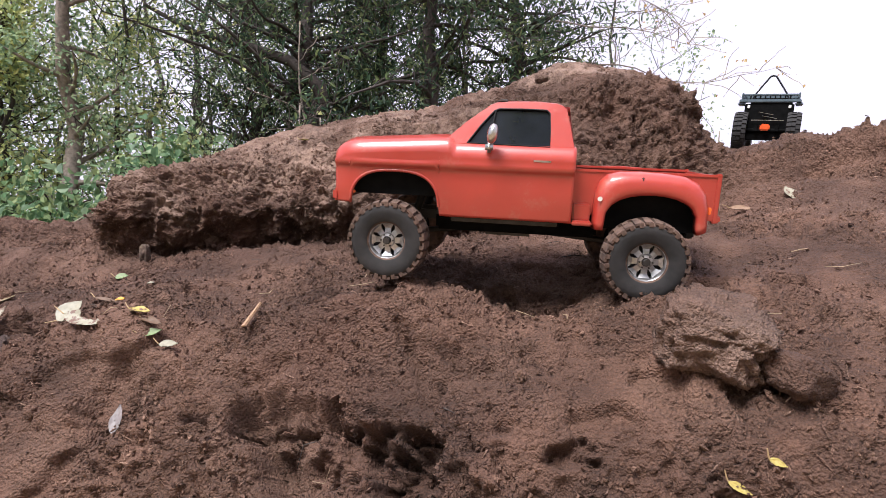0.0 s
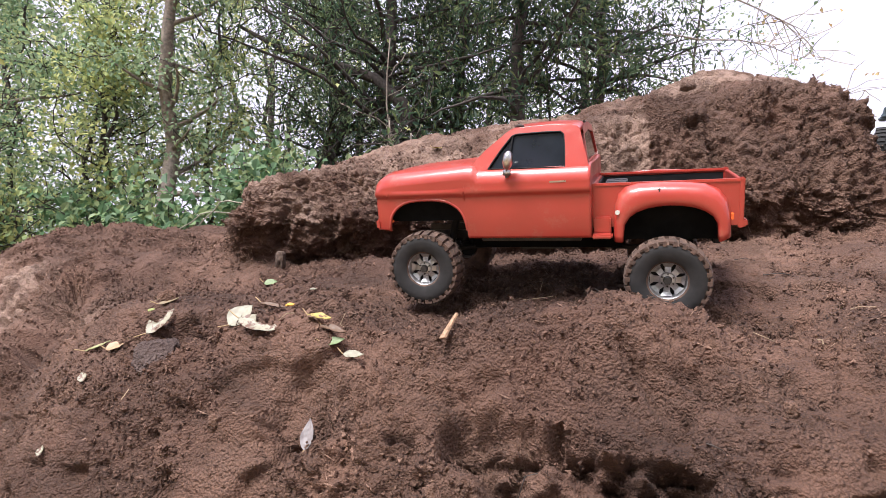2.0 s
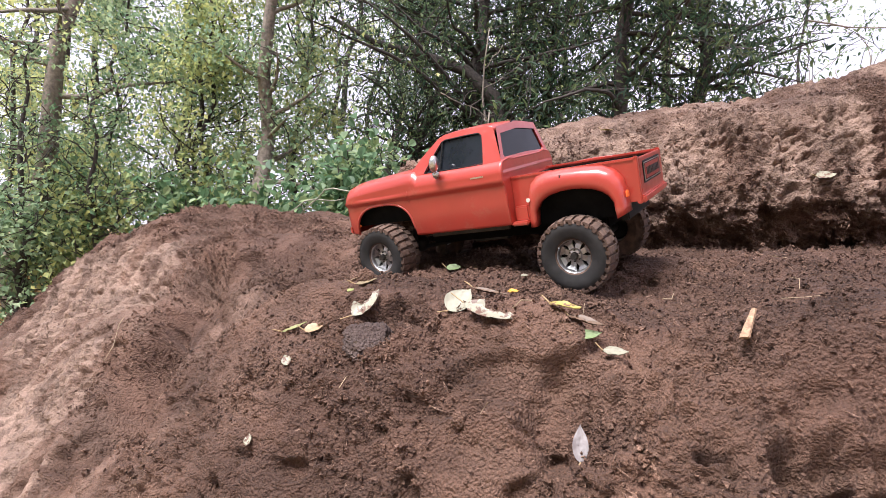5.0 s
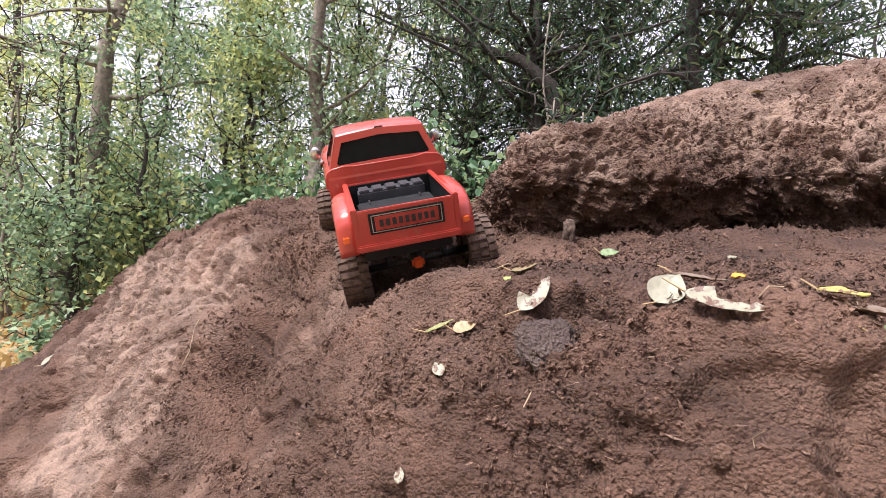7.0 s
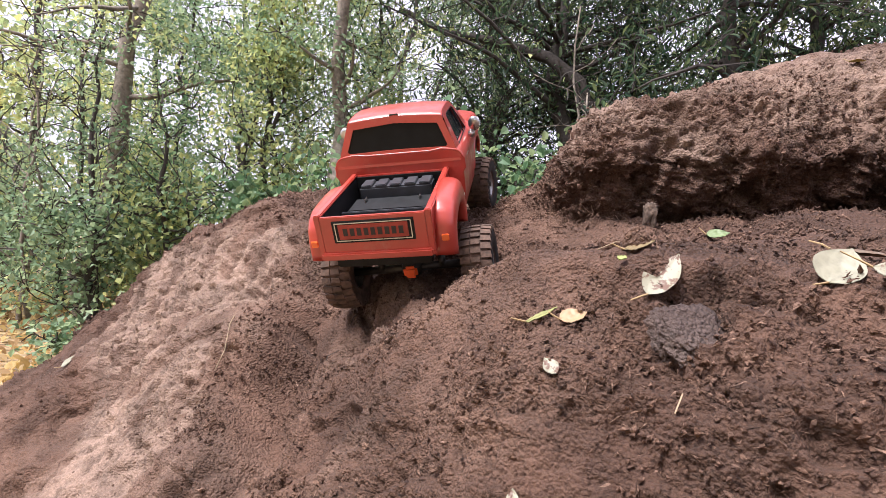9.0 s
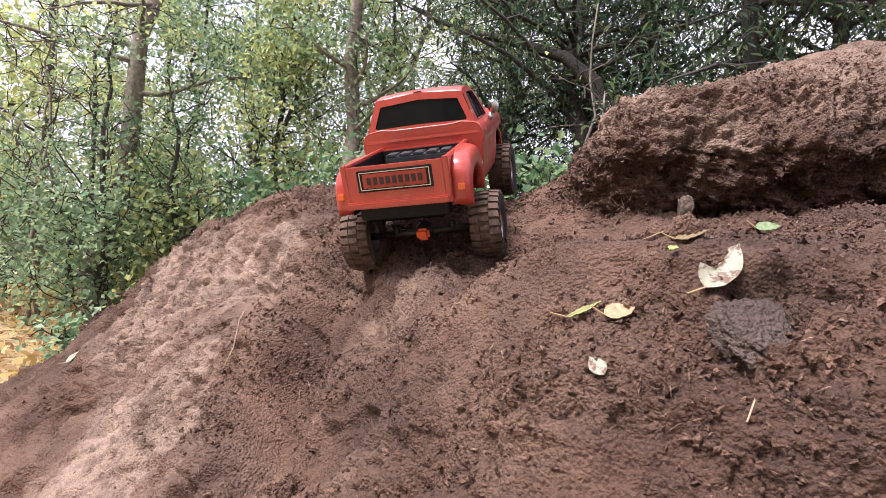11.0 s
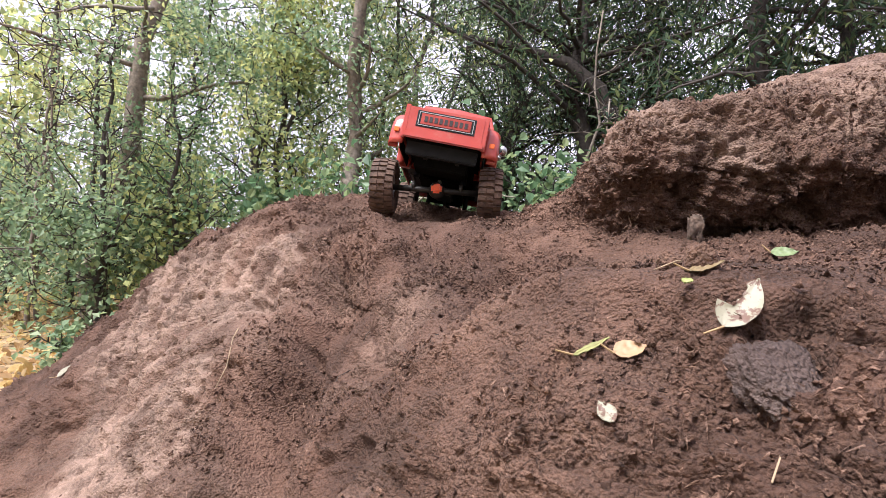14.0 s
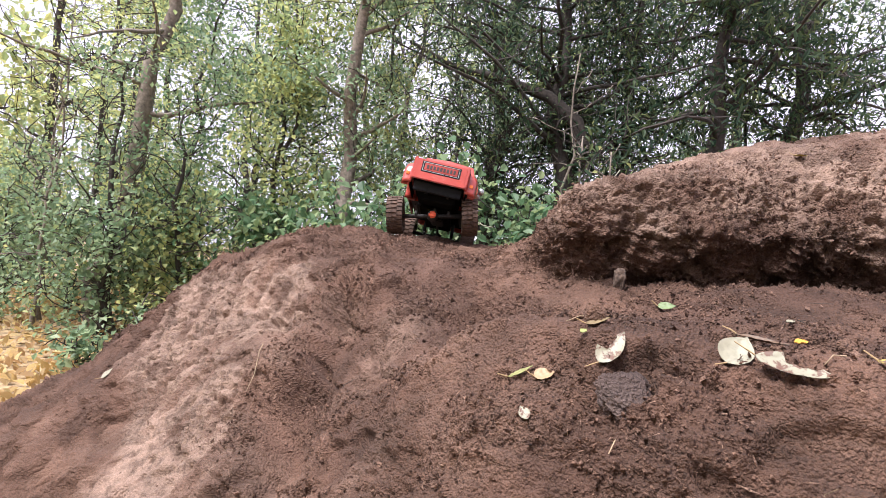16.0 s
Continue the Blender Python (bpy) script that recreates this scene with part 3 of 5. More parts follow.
def crumb_field(name, label, count, sizes, where, mat, seed, fibre=False):
    r = np.random.RandomState(seed)
    i, j = r.randint(2, NX - 2, count * 3), r.randint(2, NV - 2, count * 3)
    p = MOUND[i, j]
    keep = where(p, MV[j], r)
    i, j, p = i[keep][:count], j[keep][:count], p[keep][:count]
    n = FINAL_N[i, j]
    s = r.uniform(0, 1, len(p)) ** 2.5 * (sizes[1] - sizes[0]) + sizes[0]
    shape = OCTA[None] * r.uniform(0.5, 1.3, (len(p), 6, 1)) + r.normal(0, 0.22, (len(p), 6, 3))
    a = r.normal(0, 1, (len(p), 3))
    a /= np.linalg.norm(a, axis=1)[:, None]
    b = np.cross(a, r.normal(0, 1, (len(p), 3)))
    b /= np.linalg.norm(b, axis=1)[:, None]
    m = np.stack([a, b * 0.8, np.cross(a, b) * 0.6], 1)
    if fibre:
        a -= n * (a * n).sum(1)[:, None] * 0.8
        a /= np.linalg.norm(a, axis=1)[:, None]
        m = np.stack([a, np.cross(a, n) * 0.16, n * 0.13], 1)
    v = np.einsum("nkd,nde->nke", shape, m) * s[:, None, None] + (p + n * (s * 0.25)[:, None] + (r.uniform(-0.003, 0.003, (len(p), 3))))[:, None]
    f = (OFACE[None] + 6 * np.arange(len(p))[:, None, None]).reshape(-1, 3)
    return tagged(mesh_object(name, v.reshape(-1, 3).tolist(), f.tolist(), mat), label, "soil crumbs", kind="stuff")


def near_front(p, v, r):
    weight = np.where((p[:, 0] < -1.42) & (v < 0.36), 0.06, 1.0) * np.where(v > 0.86, 0.12, 1.0) * np.where(v < 0.14, 0.25, 1.0) * np.clip(0.35 + 2.2 * (fbm(p * 7.0, 2) + 0.1), 0.1, 1)
    return (v > 0.08) & (p[:, 0] > -2.2) & (p[:, 0] < 0.8) & (r.uniform(0, 1, len(v)) < weight)


FIBRE = soil_material("soil_fibre", (0.07, 0.036, 0.024), (0.17, 0.096, 0.067), (0.30, 0.185, 0.135), isles=True)
crumb_field("soil_crumbs", "loose crumbs of moist brown soil", 66000, (0.0012, 0.0046), near_front, CRUMB, 21)
crumb_field("root_fibres", "fine root fibres and shreds in the soil", 17000, (0.0025, 0.0085), near_front, FIBRE, 23, True)
crumb_field("soil_lumps", "loose lumps of crumbled brown soil", 4800, (0.0028, 0.0068), near_front, CRUMB, 22)


def clod(name, label, centre, size, turn, seed, mat, detail=5, rough=0.25):
    bm = bmesh.new()
    bmesh.ops.create_icosphere(bm, subdivisions=detail, radius=1)
    off = Vector((seed * 3.1, seed * 1.7, 0))
    for v in bm.verts:
        q = v.co.copy()
        d = 1 + rough * noise.noise(q * 1.6 + off) + rough * 0.6 * noise.noise(q * 4 + off) + rough * 0.6 * (abs(noise.noise(q * 7 + off)) - 0.2) + rough * 0.4 * (abs(noise.noise(q * 15 + off)) - 0.2) + rough * 0.3 * noise.noise(q * 34 + off)
        q = q * d
        q = Vector([math.copysign(abs(c) ** 0.66, c) for c in q])
        v.co = Vector((q.x * size[0], q.y * size[1], q.z * size[2]))
    bmesh.ops.transform(bm, matrix=Euler([radians(a) for a in turn]).to_matrix().to_4x4(), verts=bm.verts)
    ob = part(name, bm, mat, None, "", True)
    ob.location = centre
    return tagged(ob, label, "clod of earth")


clod("earth_clod", "large pale crusted clod of earth on the slope", (0.165, -0.925, 0.022), (0.053, 0.048, 0.036), (24, 14, -18), 3, CLOD, 5, 0.42)
clod("earth_clod", "dark broken clod of earth below a larger one", (0.232, -0.965, -0.012), (0.03, 0.026, 0.02), (10, 20, 30), 5, CRUMB, 4)
clod("stone", "flat grey-brown stone sunk in the soil", ground_at(-0.784, -0.845) + Vector((0, 0.009, -0.008)), (0.028, 0.026, 0.010), (48, 5, 30), 9, soil_material("grey_stone", (0.070, 0.045, 0.038), (0.115, 0.077, 0.066), (0.165, 0.115, 0.10)), 5, 0.34)
clod("stump", "small broken stump of weathered wood in the bank", Vector((-0.818, -0.435, 0.072)), (0.009, 0.008, 0.020), (8, 4, 0), 12, plain("weathered_wood", (0.085, 0.055, 0.04), 0.9, spread=0.6, scale=150, height=0.9), 4, 0.6)
clod("stone", "small pale stone on top of the bank", (0.03, -0.13, 0.505), (0.016, 0.014, 0.01), (0, 0, 0), 14, CLOD, 3)
clod("stone", "small rounded pale stone stuck in the bank", ground_at(-1.439, -0.589) + Vector((0.004, 0.006, -0.004)), (0.010, 0.010, 0.009), (0, 20, 0), 15, CLOD, 3)
clod("stone", "pale stone bared in the gully", ground_at(-1.144, -0.64), (0.013, 0.010, 0.016), (10, 20, 0), 16, CLOD, 4, 0.4)
clod("stone", "pale stone bared in the gully", ground_at(-1.162, -0.671), (0.010, 0.009, 0.009), (0, 20, 0), 17, CLOD, 4, 0.4)
for n in range(26):
    x, y = R.uniform(-1.3, 0.3), R.uniform(-0.98, -0.5)
    g = ground_at(x, y)
    if y > -0.72 and x > -1.25:
        continue
    s = R.uniform(0.005, 0.012)
    clod("earth_lump", "rounded lump of brown earth on the slope", g + Vector((0, 0, s * 0.2)), (s, s * 0.9, s * 0.7), (R.uniform(0, 90), R.uniform(0, 90), 0), 20 + n, CRUMB, 3, 0.6)


def fallen_leaf(label, x, y, length, width, turn, tilt, color, bite=False, curl=0.25, spots=True, lift=0.006, stem=True):
    m, nt, bs = material("fallen_leaf")
    n1 = noise_out(nt, 120, 5, 0.65)
    dirt = (0.11, 0.055, 0.035) if spots else tuple(c * 0.7 for c in color)
    nt.links.new(ramp(nt, n1, [(0.0, dirt), (0.45 if spots else 0.25, dirt), (0.5, color), (0.8, tuple(min(1, c * 1.15) for c in color))]).outputs[0], bs.inputs["Base Color"])
    bs.inputs["Roughness"].default_value = 0.55
    bump(nt, bs, n1, 0.3, 0.001)
    verts, faces = [], []
    N, M = 18, 6
    for i in range(N + 1):
        u = i / N
        w = width * 0.5 * math.sin(math.pi * min(1, u * 1.02) ** 0.8) ** 0.8 if 0 < u < 1 else 0.0004
        for k in range(-M, M + 1):
            f = k / M
            q = w * f
            if bite and f > 0.1 and 0.35 < u < 0.8:
                q = min(q, width * (0.1 + 0.03 * math.sin(u * 40)))
            z = curl * (q * q / width * 2 + length * 0.35 * (u - 0.5) ** 2) + 0.0012 * noise.noise((u * 9, f * 4, length * 900))
            verts.append(((u - 0.5) * length, q, z))
    R2 = 2 * M + 1
    for i in range(N):
        for k in range(2 * M):
            a = i * R2 + k
            faces.append((a, a + 1, a + R2 + 1, a + R2))
    back = len(verts)
    verts += [(x1, y1, z1 - 0.0007) for x1, y1, z1 in verts]
    faces += [tuple(back + q for q in reversed(f)) for f in faces]
    g = ground_at(x, y)
    ob = mesh_object("fallen_leaf", verts, faces, m, None, "", True)
    ob.matrix_basis = Matrix.Translation(g + Vector((0, 0, lift))) @ Euler((radians(tilt), 0, 0)).to_matrix().to_4x4() @ Euler((0, 0, radians(turn))).to_matrix().to_4x4()
    tagged(ob, label, "leaf", "fallen leaves on the mound")
    if stem:
        sv, sf = [], []
        tube(sv, sf, [(-length * 0.5, 0, curl * length * 0.09), (-length * 0.62, 0.002, curl * length * 0.12 + 0.002), (-length * 0.8, 0.006, 0.006)], [0.0009, 0.0008, 0.0006], 5)
        mesh_object("stem", sv, sf, plain("leaf_stem", (0.3, 0.2, 0.1), 0.7), ob)
    return ob


CREAM, TAN, YEL, GRN = (0.225, 0.205, 0.145), (0.31, 0.19, 0.10), (0.31, 0.24, 0.06), (0.13, 0.17, 0.07)
fallen_leaf("round cream-coloured fallen leaf speckled with soil", -0.686, -0.801, 0.041, 0.034, 60, 48, CREAM, spots=False)
fallen_leaf("long cream-coloured fallen leaf streaked with dirt", -0.640, -0.832, 0.066, 0.024, -12, 42, CREAM, True)
fallen_leaf("curved cream fallen leaf with a torn edge", -0.805, -0.810, 0.048, 0.026, 62, 52, CREAM, True, 0.35)
fallen_leaf("small tan fallen leaf", -0.873, -0.819, 0.024, 0.018, 30, 35, TAN, spots=False)
fallen_leaf("narrow yellow-green fallen leaf", -0.896, -0.821, 0.034, 0.006, 50, 30, (0.21, 0.20, 0.07), spots=False)
fallen_leaf("tiny cream fragment of a leaf", -0.882, -0.860, 0.017, 0.012, 130, 45, CREAM, stem=False)
fallen_leaf("tiny cream fragment of a leaf", -0.893, -0.907, 0.014, 0.009, 100, 50, CREAM, stem=False)
fallen_leaf("small green fallen leaf", -0.747, -0.604, 0.024, 0.014, 10, 45, GRN, spots=False)
fallen_leaf("bright yellow fallen leaf with dark edges", -0.559, -0.822, 0.036, 0.017, -10, 15, YEL)
fallen_leaf("brown curled fallen leaf", -0.655, -0.768, 0.05, 0.010, -15, 15, (0.10, 0.055, 0.03), False, 0.5, False)
fallen_leaf("green-tipped fallen leaf standing on edge", -0.530, -0.846, 0.028, 0.013, 20, 40, GRN, spots=False)
fallen_leaf("pale green fallen leaf", -0.503, -0.849, 0.026, 0.012, 5, 35, CREAM, spots=False)
fallen_leaf("grey hanging fallen leaf", -0.53, -0.912, 0.036, 0.015, 95, 55, (0.15, 0.125, 0.12), spots=False)
fallen_leaf("yellow-brown curled fallen leaf", -0.825, -0.772, 0.030, 0.009, 35, 35, (0.16, 0.11, 0.05), False, 0.1, False, 0.003)
fallen_leaf("yellow fallen leaf on the front slope", 0.155, -1.02, 0.022, 0.008, -30, 50, YEL, spots=False)
fallen_leaf("yellow fallen leaf on the front slope", 0.19, -1.02, 0.016, 0.007, -25, 50, YEL, spots=False)
fallen_leaf("small pale leaf on top of the bank", -0.53, -0.27, 0.022, 0.016, 0, 10, YEL, spots=False)
fallen_leaf("pale crumpled leaf on the bank", -0.16, -0.36, 0.035, 0.022, 20, 40, CREAM)
fallen_leaf("pale crumpled leaf on the bank", 0.47, -0.45, 0.04, 0.024, 100, 40, CREAM)
fallen_leaf("brown dry leaf on the slope", 0.40, -0.42, 0.045, 0.018, 0, 30, (0.2, 0.12, 0.07), False, 0.4, False)
fallen_leaf("brown dry leaf curled on the slope", -0.535, -0.833, 0.042, 0.013, -20, 20, (0.10, 0.055, 0.03), False, 0.5, False)
fallen_leaf("orange-yellow fragment of a leaf", -0.625, -0.776, 0.014, 0.010, 20, 20, (0.5, 0.25, 0.03), spots=False, stem=False)
fallen_leaf("small white fragment of a leaf", -0.621, -0.715, 0.010, 0.007, 20, 20, CREAM, spots=False, stem=False)
fallen_leaf("tiny yellow-green leaf on dark soil", -0.837, -0.786, 0.010, 0.008, 60, 20, (0.24, 0.26, 0.08), spots=False, stem=False)
fallen_leaf("pale leaf on the foot of the mound", -1.864, -0.513, 0.03, 0.013, 70, 50, CREAM, spots=False)


def stick(label, points, radius, mat):
    pts = []
    for x, y, lift in points:
        pts.append(ground_at(x, y) + Vector((0, -0.004, lift)))
    if max(p.z for p in pts) - min(p.z for p in pts) > 0.035 and len(pts) == 3:
        return None
    v, f = [], []
    tube(v, f, pts, [radius * (1 - 0.1 * i) for i in range(len(pts))], 6)
    ob = mesh_object("stick", v, f, mat, None, "", True)
    return tagged(ob, label, "stick", "twigs and wood chips on the mound")


CHIP = plain("fresh_wood", (0.27, 0.165, 0.10), 0.8, spread=0.5, scale=220, height=0.5)
STRAW = plain("dry_straw", (0.27, 0.19, 0.12), 0.8, spread=0.4)
bm = bmesh.new()
bmesh.ops.create_cube(bm, size=1, matrix=Matrix.Diagonal((0.038, 0.0085, 0.0025, 1)))
bmesh.ops.bevel(bm, geom=bm.edges[:], offset=0.0008, segments=2)
for v in bm.verts:
    v.co += Vector((0, 0.002 * noise.noise(v.co * 60), 0.001 * noise.noise(v.co * 90)))
    if v.co.x > 0.018:
        v.co.y *= 0.55
chip = part("wood_chip", bm, CHIP, None)
chip.matrix_basis = Matrix.Translation(ground_at(-0.38, -0.85) + Vector((0, -0.004, 0.008))) @ Vector((0.30, 0.62, 0.72)).to_track_quat("X", "Z").to_matrix().to_4x4() @ Matrix.Rotation(radians(-20), 4, "X")
tagged(chip, "flat splinter of fresh light-brown wood", "wood chip")
stick("thin dry root hanging on the pale bank", [(-1.425, -0.565, 0.004), (-1.42, -0.58, 0.004), (-1.413, -0.596, 0.004), (-1.407, -0.612, 0.004)], 0.0011, STRAW)
for n in range(34):
    x, y = R.uniform(-1.35, 0.4), R.uniform(-0.98, -0.45)
    a, l = R.uniform(0, 6.28), R.uniform(0.012, 0.05)
    stick("thin dry straw or root fibre on the soil", [(x, y, 0.003), (x + l * 0.5 * math.cos(a), y + l * 0.3 * math.sin(a), 0.004), (x + l * math.cos(a + 0.2), y + l * 0.6 * math.sin(a + 0.2), 0.003)], R.uniform(0.0004, 0.0008), STRAW if R.random() < 0.6 else DARK_BARK)

# leaf litter on the forest floor
lr = np.random.RandomState(44)
lx, ly = lr.uniform(-6.5, -1.9, 15000), lr.uniform(-2.0, 4.5, 15000)
leaves_mesh("leaf_litter", np.stack([lx, ly, np.full(15000, FLOOR_Z + 0.02) + lr.uniform(-0.02, 0.03, 15000)], 1), lr, 0.048, LITTER, None, 1.6, "", 0.9)
tagged(bpy.data.objects["leaf_litter"], "layer of yellow and brown fallen leaves", "leaf litter", kind="stuff")
# low green seedlings at the edge of the litter
for n, (x, y) in enumerate([(-2.75, 0.1), (-2.6, 0.3), (-2.5, 0.55)]):
    tree("seedling", "low green seedling among fallen leaves", x, y, 0.22 + 0.05 * (n % 3), 0.004, 140 + n, GREEN_LEAF, 320, 0.033, 0.2, 0.16, 8, (0, 0), DARK_BARK, 0.03, "plant", 1.4, 0.03)
# bare twigs hanging across the open sky
for n, (x, y, z, dx, dz, l) in enumerate([(0.15, 0.9, 1.02, 1.0, 0.0, 0.75), (0.35, 1.0, 0.86, 1.0, 0.05, 0.8), (0.1, 1.1, 0.8, 0.8, 0.12, 0.6), (0.3, 0.8, 1.15, 1.0, -0.25, 0.5)]):
    rng = np.random.RandomState(160 + n)
    v, f, spots, sprays = [], [], [], []
    main = bough(rng, (x, y, z), (dx, -0.1, dz), l, 0.0, 0.12, 10)
    tube(v, f, main, [0.0035 * (1 - 0.08 * i) for i in range(11)], 5)
    for _ in range(16):
        tw = bough(rng, main[rng.randint(2, 11)], rng.normal(0, 1, 3) + (0.8, 0, 0.2), rng.uniform(0.08, 0.25), -0.03, 0.2, 5)
        sprays.append(tw)
        spots += tw[2:]
    br = mesh_object("overhanging_branch", v, f, BARK)
    for tw in sprays:
        sv, sf = [], []
        tube(sv, sf, tw, [0.0022, 0.002, 0.0018, 0.0015, 0.0012, 0.001], 3)
        mesh_object("twig", sv, sf, BARK, br)
    tagged(br, "bare overhanging branch with a few withered leaves", "branch")
    leaves_mesh("withered_leaves", np.array(spots)[rng.randint(0, len(spots), 22)] + rng.normal(0, 0.012, (22, 3)), rng, 0.02, LITTER if n % 2 else GREEN_LEAF, br)
# pale bramble canes arching in front of the bushes
for n, pts in enumerate(([(-1.75, 0.62, 0.16), (-1.62, 0.58, 0.27), (-1.45, 0.54, 0.27), (-1.30, 0.50, 0.23)], [(-1.9, 0.6, 0.10), (-1.72, 0.6, 0.22), (-1.55, 0.62, 0.24)], [(-0.98, 0.75, 0.10), (-1.0, 0.76, 0.30), (-0.97, 0.77, 0.42), (-0.90, 0.8, 0.52)])):
    v, f = [], []
    curve = []
    for a, b in zip(pts, pts[1:]):
        curve += [Vector(a).lerp(Vector(b), k / 4) + Vector((0, 0, 0.006 * math.sin(k * 1.6))) for k in range(4)]
    root = Vector((pts[0][0], pts[0][1] + 0.3, FLOOR_Z))
    curve = [root, root.lerp(curve[0], 0.6) + Vector((0, 0, 0.05))] + curve + [Vector(pts[-1])]
    tube(v, f, curve, [0.004 - 0.0022 * k / len(curve) for k in range(len(curve))], 6)
    tagged(mesh_object("bramble_cane", v, f, plain("pale_cane", (0.25, 0.23, 0.17), 0.7, spread=0.3), None, "", True), "thin pale bramble cane arching over the bank", "plant stem")

# ---- the red pickup model ----
def paint(name, color, rough):
    m, nt, bs = material(name)
    big = noise_out(nt, 14, 4, 0.6)
    speck = noise_out(nt, 420, 3, 0.7)
    dust = noise_out(nt, 35, 5, 0.7)
    c = ramp(nt, big, [(0.3, tuple(v * 0.88 for v in color)), (0.7, tuple(min(1, v * 1.08) for v in color))]).outputs[0]
    d = ramp(nt, dust, [(0.56, (0, 0, 0)), (0.78, (0.35, 0.35, 0.35))]).outputs[0]
    s = ramp(nt, speck, [(0.66, (0, 0, 0)), (0.74, (0.5, 0.5, 0.5))]).outputs[0]
    c = mixed(nt, d, c, (0.36, 0.20, 0.13))
    c = mixed(nt, s, c, (0.22, 0.10, 0.06))
    nt.links.new(c, bs.inputs["Base Color"])
    r = ramp(nt, dust, [(0.3, (rough,) * 3), (0.8, (min(1, rough + 0.3),) * 3)]).outputs[0]
    nt.links.new(r, bs.inputs["Roughness"])
    bs.inputs["Coat Weight"].default_value = 0.6
    bs.inputs["Coat Roughness"].default_value = 0.15
    return m


RED = paint("red_paint", (0.37, 0.038, 0.025), 0.28)
BLACK = plain("black_plastic", (0.012, 0.012, 0.013), 0.6, spread=0.4)
BLACK.node_tree.nodes["Principled BSDF"].inputs["Specular IOR Level"].default_value = 0.22
GLASS = plain("smoked_window", (0.009, 0.011, 0.015), 0.06, spread=0.2, height=0.0)
GLASS.node_tree.nodes["Principled BSDF"].inputs["Specular IOR Level"].default_value = 0.36
REAR_GLASS = plain("black_rear_window", (0.006, 0.007, 0.008), 0.06, spread=0.2, height=0.0)
REAR_GLASS.node_tree.nodes["Principled BSDF"].inputs["Specular IOR Level"].default_value = 0.14
CHROME = plain("dull_chrome", (0.55, 0.54, 0.53), 0.3, 1.0, spread=0.2, height=0.0)
MUDDY = plain("mud_caked_rubber", (0.085, 0.050, 0.036), 0.95, spread=0.55, scale=90, height=0.9)
RUBBER = plain("dusty_rubber", (0.016, 0.014, 0.0135), 0.85, spread=0.5, scale=70, height=0.3)
ORANGE = plain("orange_cover", (0.75, 0.10, 0.02), 0.4, spread=0.15)
AMBER = plain("amber_lens", (0.80, 0.16, 0.04), 0.2, spread=0.1, height=0.0)
# near black without sheen: shade put into recesses, and the crawler's own black
BLACK_AND_SHADE = plain("black_and_shade_fill", (0.006, 0.006, 0.006), 0.95, spread=0.4)
BLACK_AND_SHADE.node_tree.nodes["Principled BSDF"].inputs["Specular IOR Level"].default_value = 0.05
STEEL = plain("dark_steel", (0.05, 0.045, 0.042), 0.5, 0.6, spread=0.4)


def box(bm, cx, cy, cz, sx, sy, sz, bevel=0.0, turn=(0, 0, 0)):
    got = bmesh.ops.create_cube(bm, size=1, matrix=pose(cx, cy, cz, *turn) @ Matrix.Diagonal((sx, sy, sz, 1)))
    if bevel:
        edges = list({e for v in got["verts"] for e in v.link_edges})
        bmesh.ops.bevel(bm, geom=edges, offset=bevel, segments=2, affect="EDGES")


def boxed(name, mat, parent, *dims, bevel=0.001, label="", turn=(0, 0, 0)):
    bm = bmesh.new()
    box(bm, *dims, bevel=bevel, turn=turn)
    return part(name, bm, mat, parent, label)


def strip(rows, mat, name, parent, label="", smooth=True, thick=0.0):
    n = len(rows[0])
    verts = [p for r in rows for p in r]
    faces = [(i * n + k, i * n + k + 1, (i + 1) * n + k + 1, (i + 1) * n + k) for i in range(len(rows) - 1) for k in range(n - 1)]
    ob = mesh_object(name, verts, faces, mat, parent, label, smooth)
    if thick:
        md = ob.modifiers.new("thickness", "SOLIDIFY")
        md.thickness, md.offset = thick, -1
    return ob


truck = new("pickup_truck")
tagged(truck, "red scale-model stepside pickup with muddy off-road tyres", "model truck")


def arch(x, centre, half, base, rise):
    d = abs(x - centre) / half
    return base + rise * (1 - d**2.7) ** (1 / 2.7) if d < 1 else None


def shell_column(x):
    nose = max(0.0, (x - 0.19) / 0.048)
    W = 0.097 - 0.010 * nose**2.2
    zb = arch(x, 0.158, 0.059, 0.046, 0.050)
    if zb is None:
        zb = 0.052 if x > 0.158 else 0.040
    zs = 0.129 + 0.009 * min(1, max(0, (0.238 - x) / 0.14)) - 0.010 * nose**5
    crown = 0.005 * (1 - nose**3)
    if x < 0.085:
        zs, crown = zs - 0.006, 0.0
    low = zs - 0.014
    half = []
    for k in range(25):
        z = zb + (low - zb) * k / 24
        tuck = 0.0045 * max(0, (0.075 - z) / 0.04) ** 1.5
        crease = 0.0034 / (1 + math.exp(min(40, (z - 0.1015) / 0.0009))) - 0.0012 * max(0, 1 - abs(z - 0.1055) / 0.004)
        half.append((W - tuck - crease + 0.0014, z))
    for k in range(1, 6):
        a = math.pi / 2 * k / 5
        half.append((W - 0.013 * (1 - math.cos(a)), low + 0.014 * math.sin(a)))
    for k in range(1, 5):
        u = k / 5
        half.append(((W - 0.013) * (1 - u), zs + crown * math.sin(u * math.pi / 2) + (0.0025 if k == 1 else 0)))
    pts = [(x, y, z) for y, z in half] + [(x, 0.0, zs + crown)] + [(x, -y, z) for y, z in reversed(half)]
    return pts


cols = sorted(set([round(0.238 - 0.004 * k, 4) for k in range(78)] + [0.0991, 0.0992, 0.2169, 0.2168]), reverse=True)
body = strip([shell_column(x) for x in cols], RED, "body", truck, thick=0.0025)
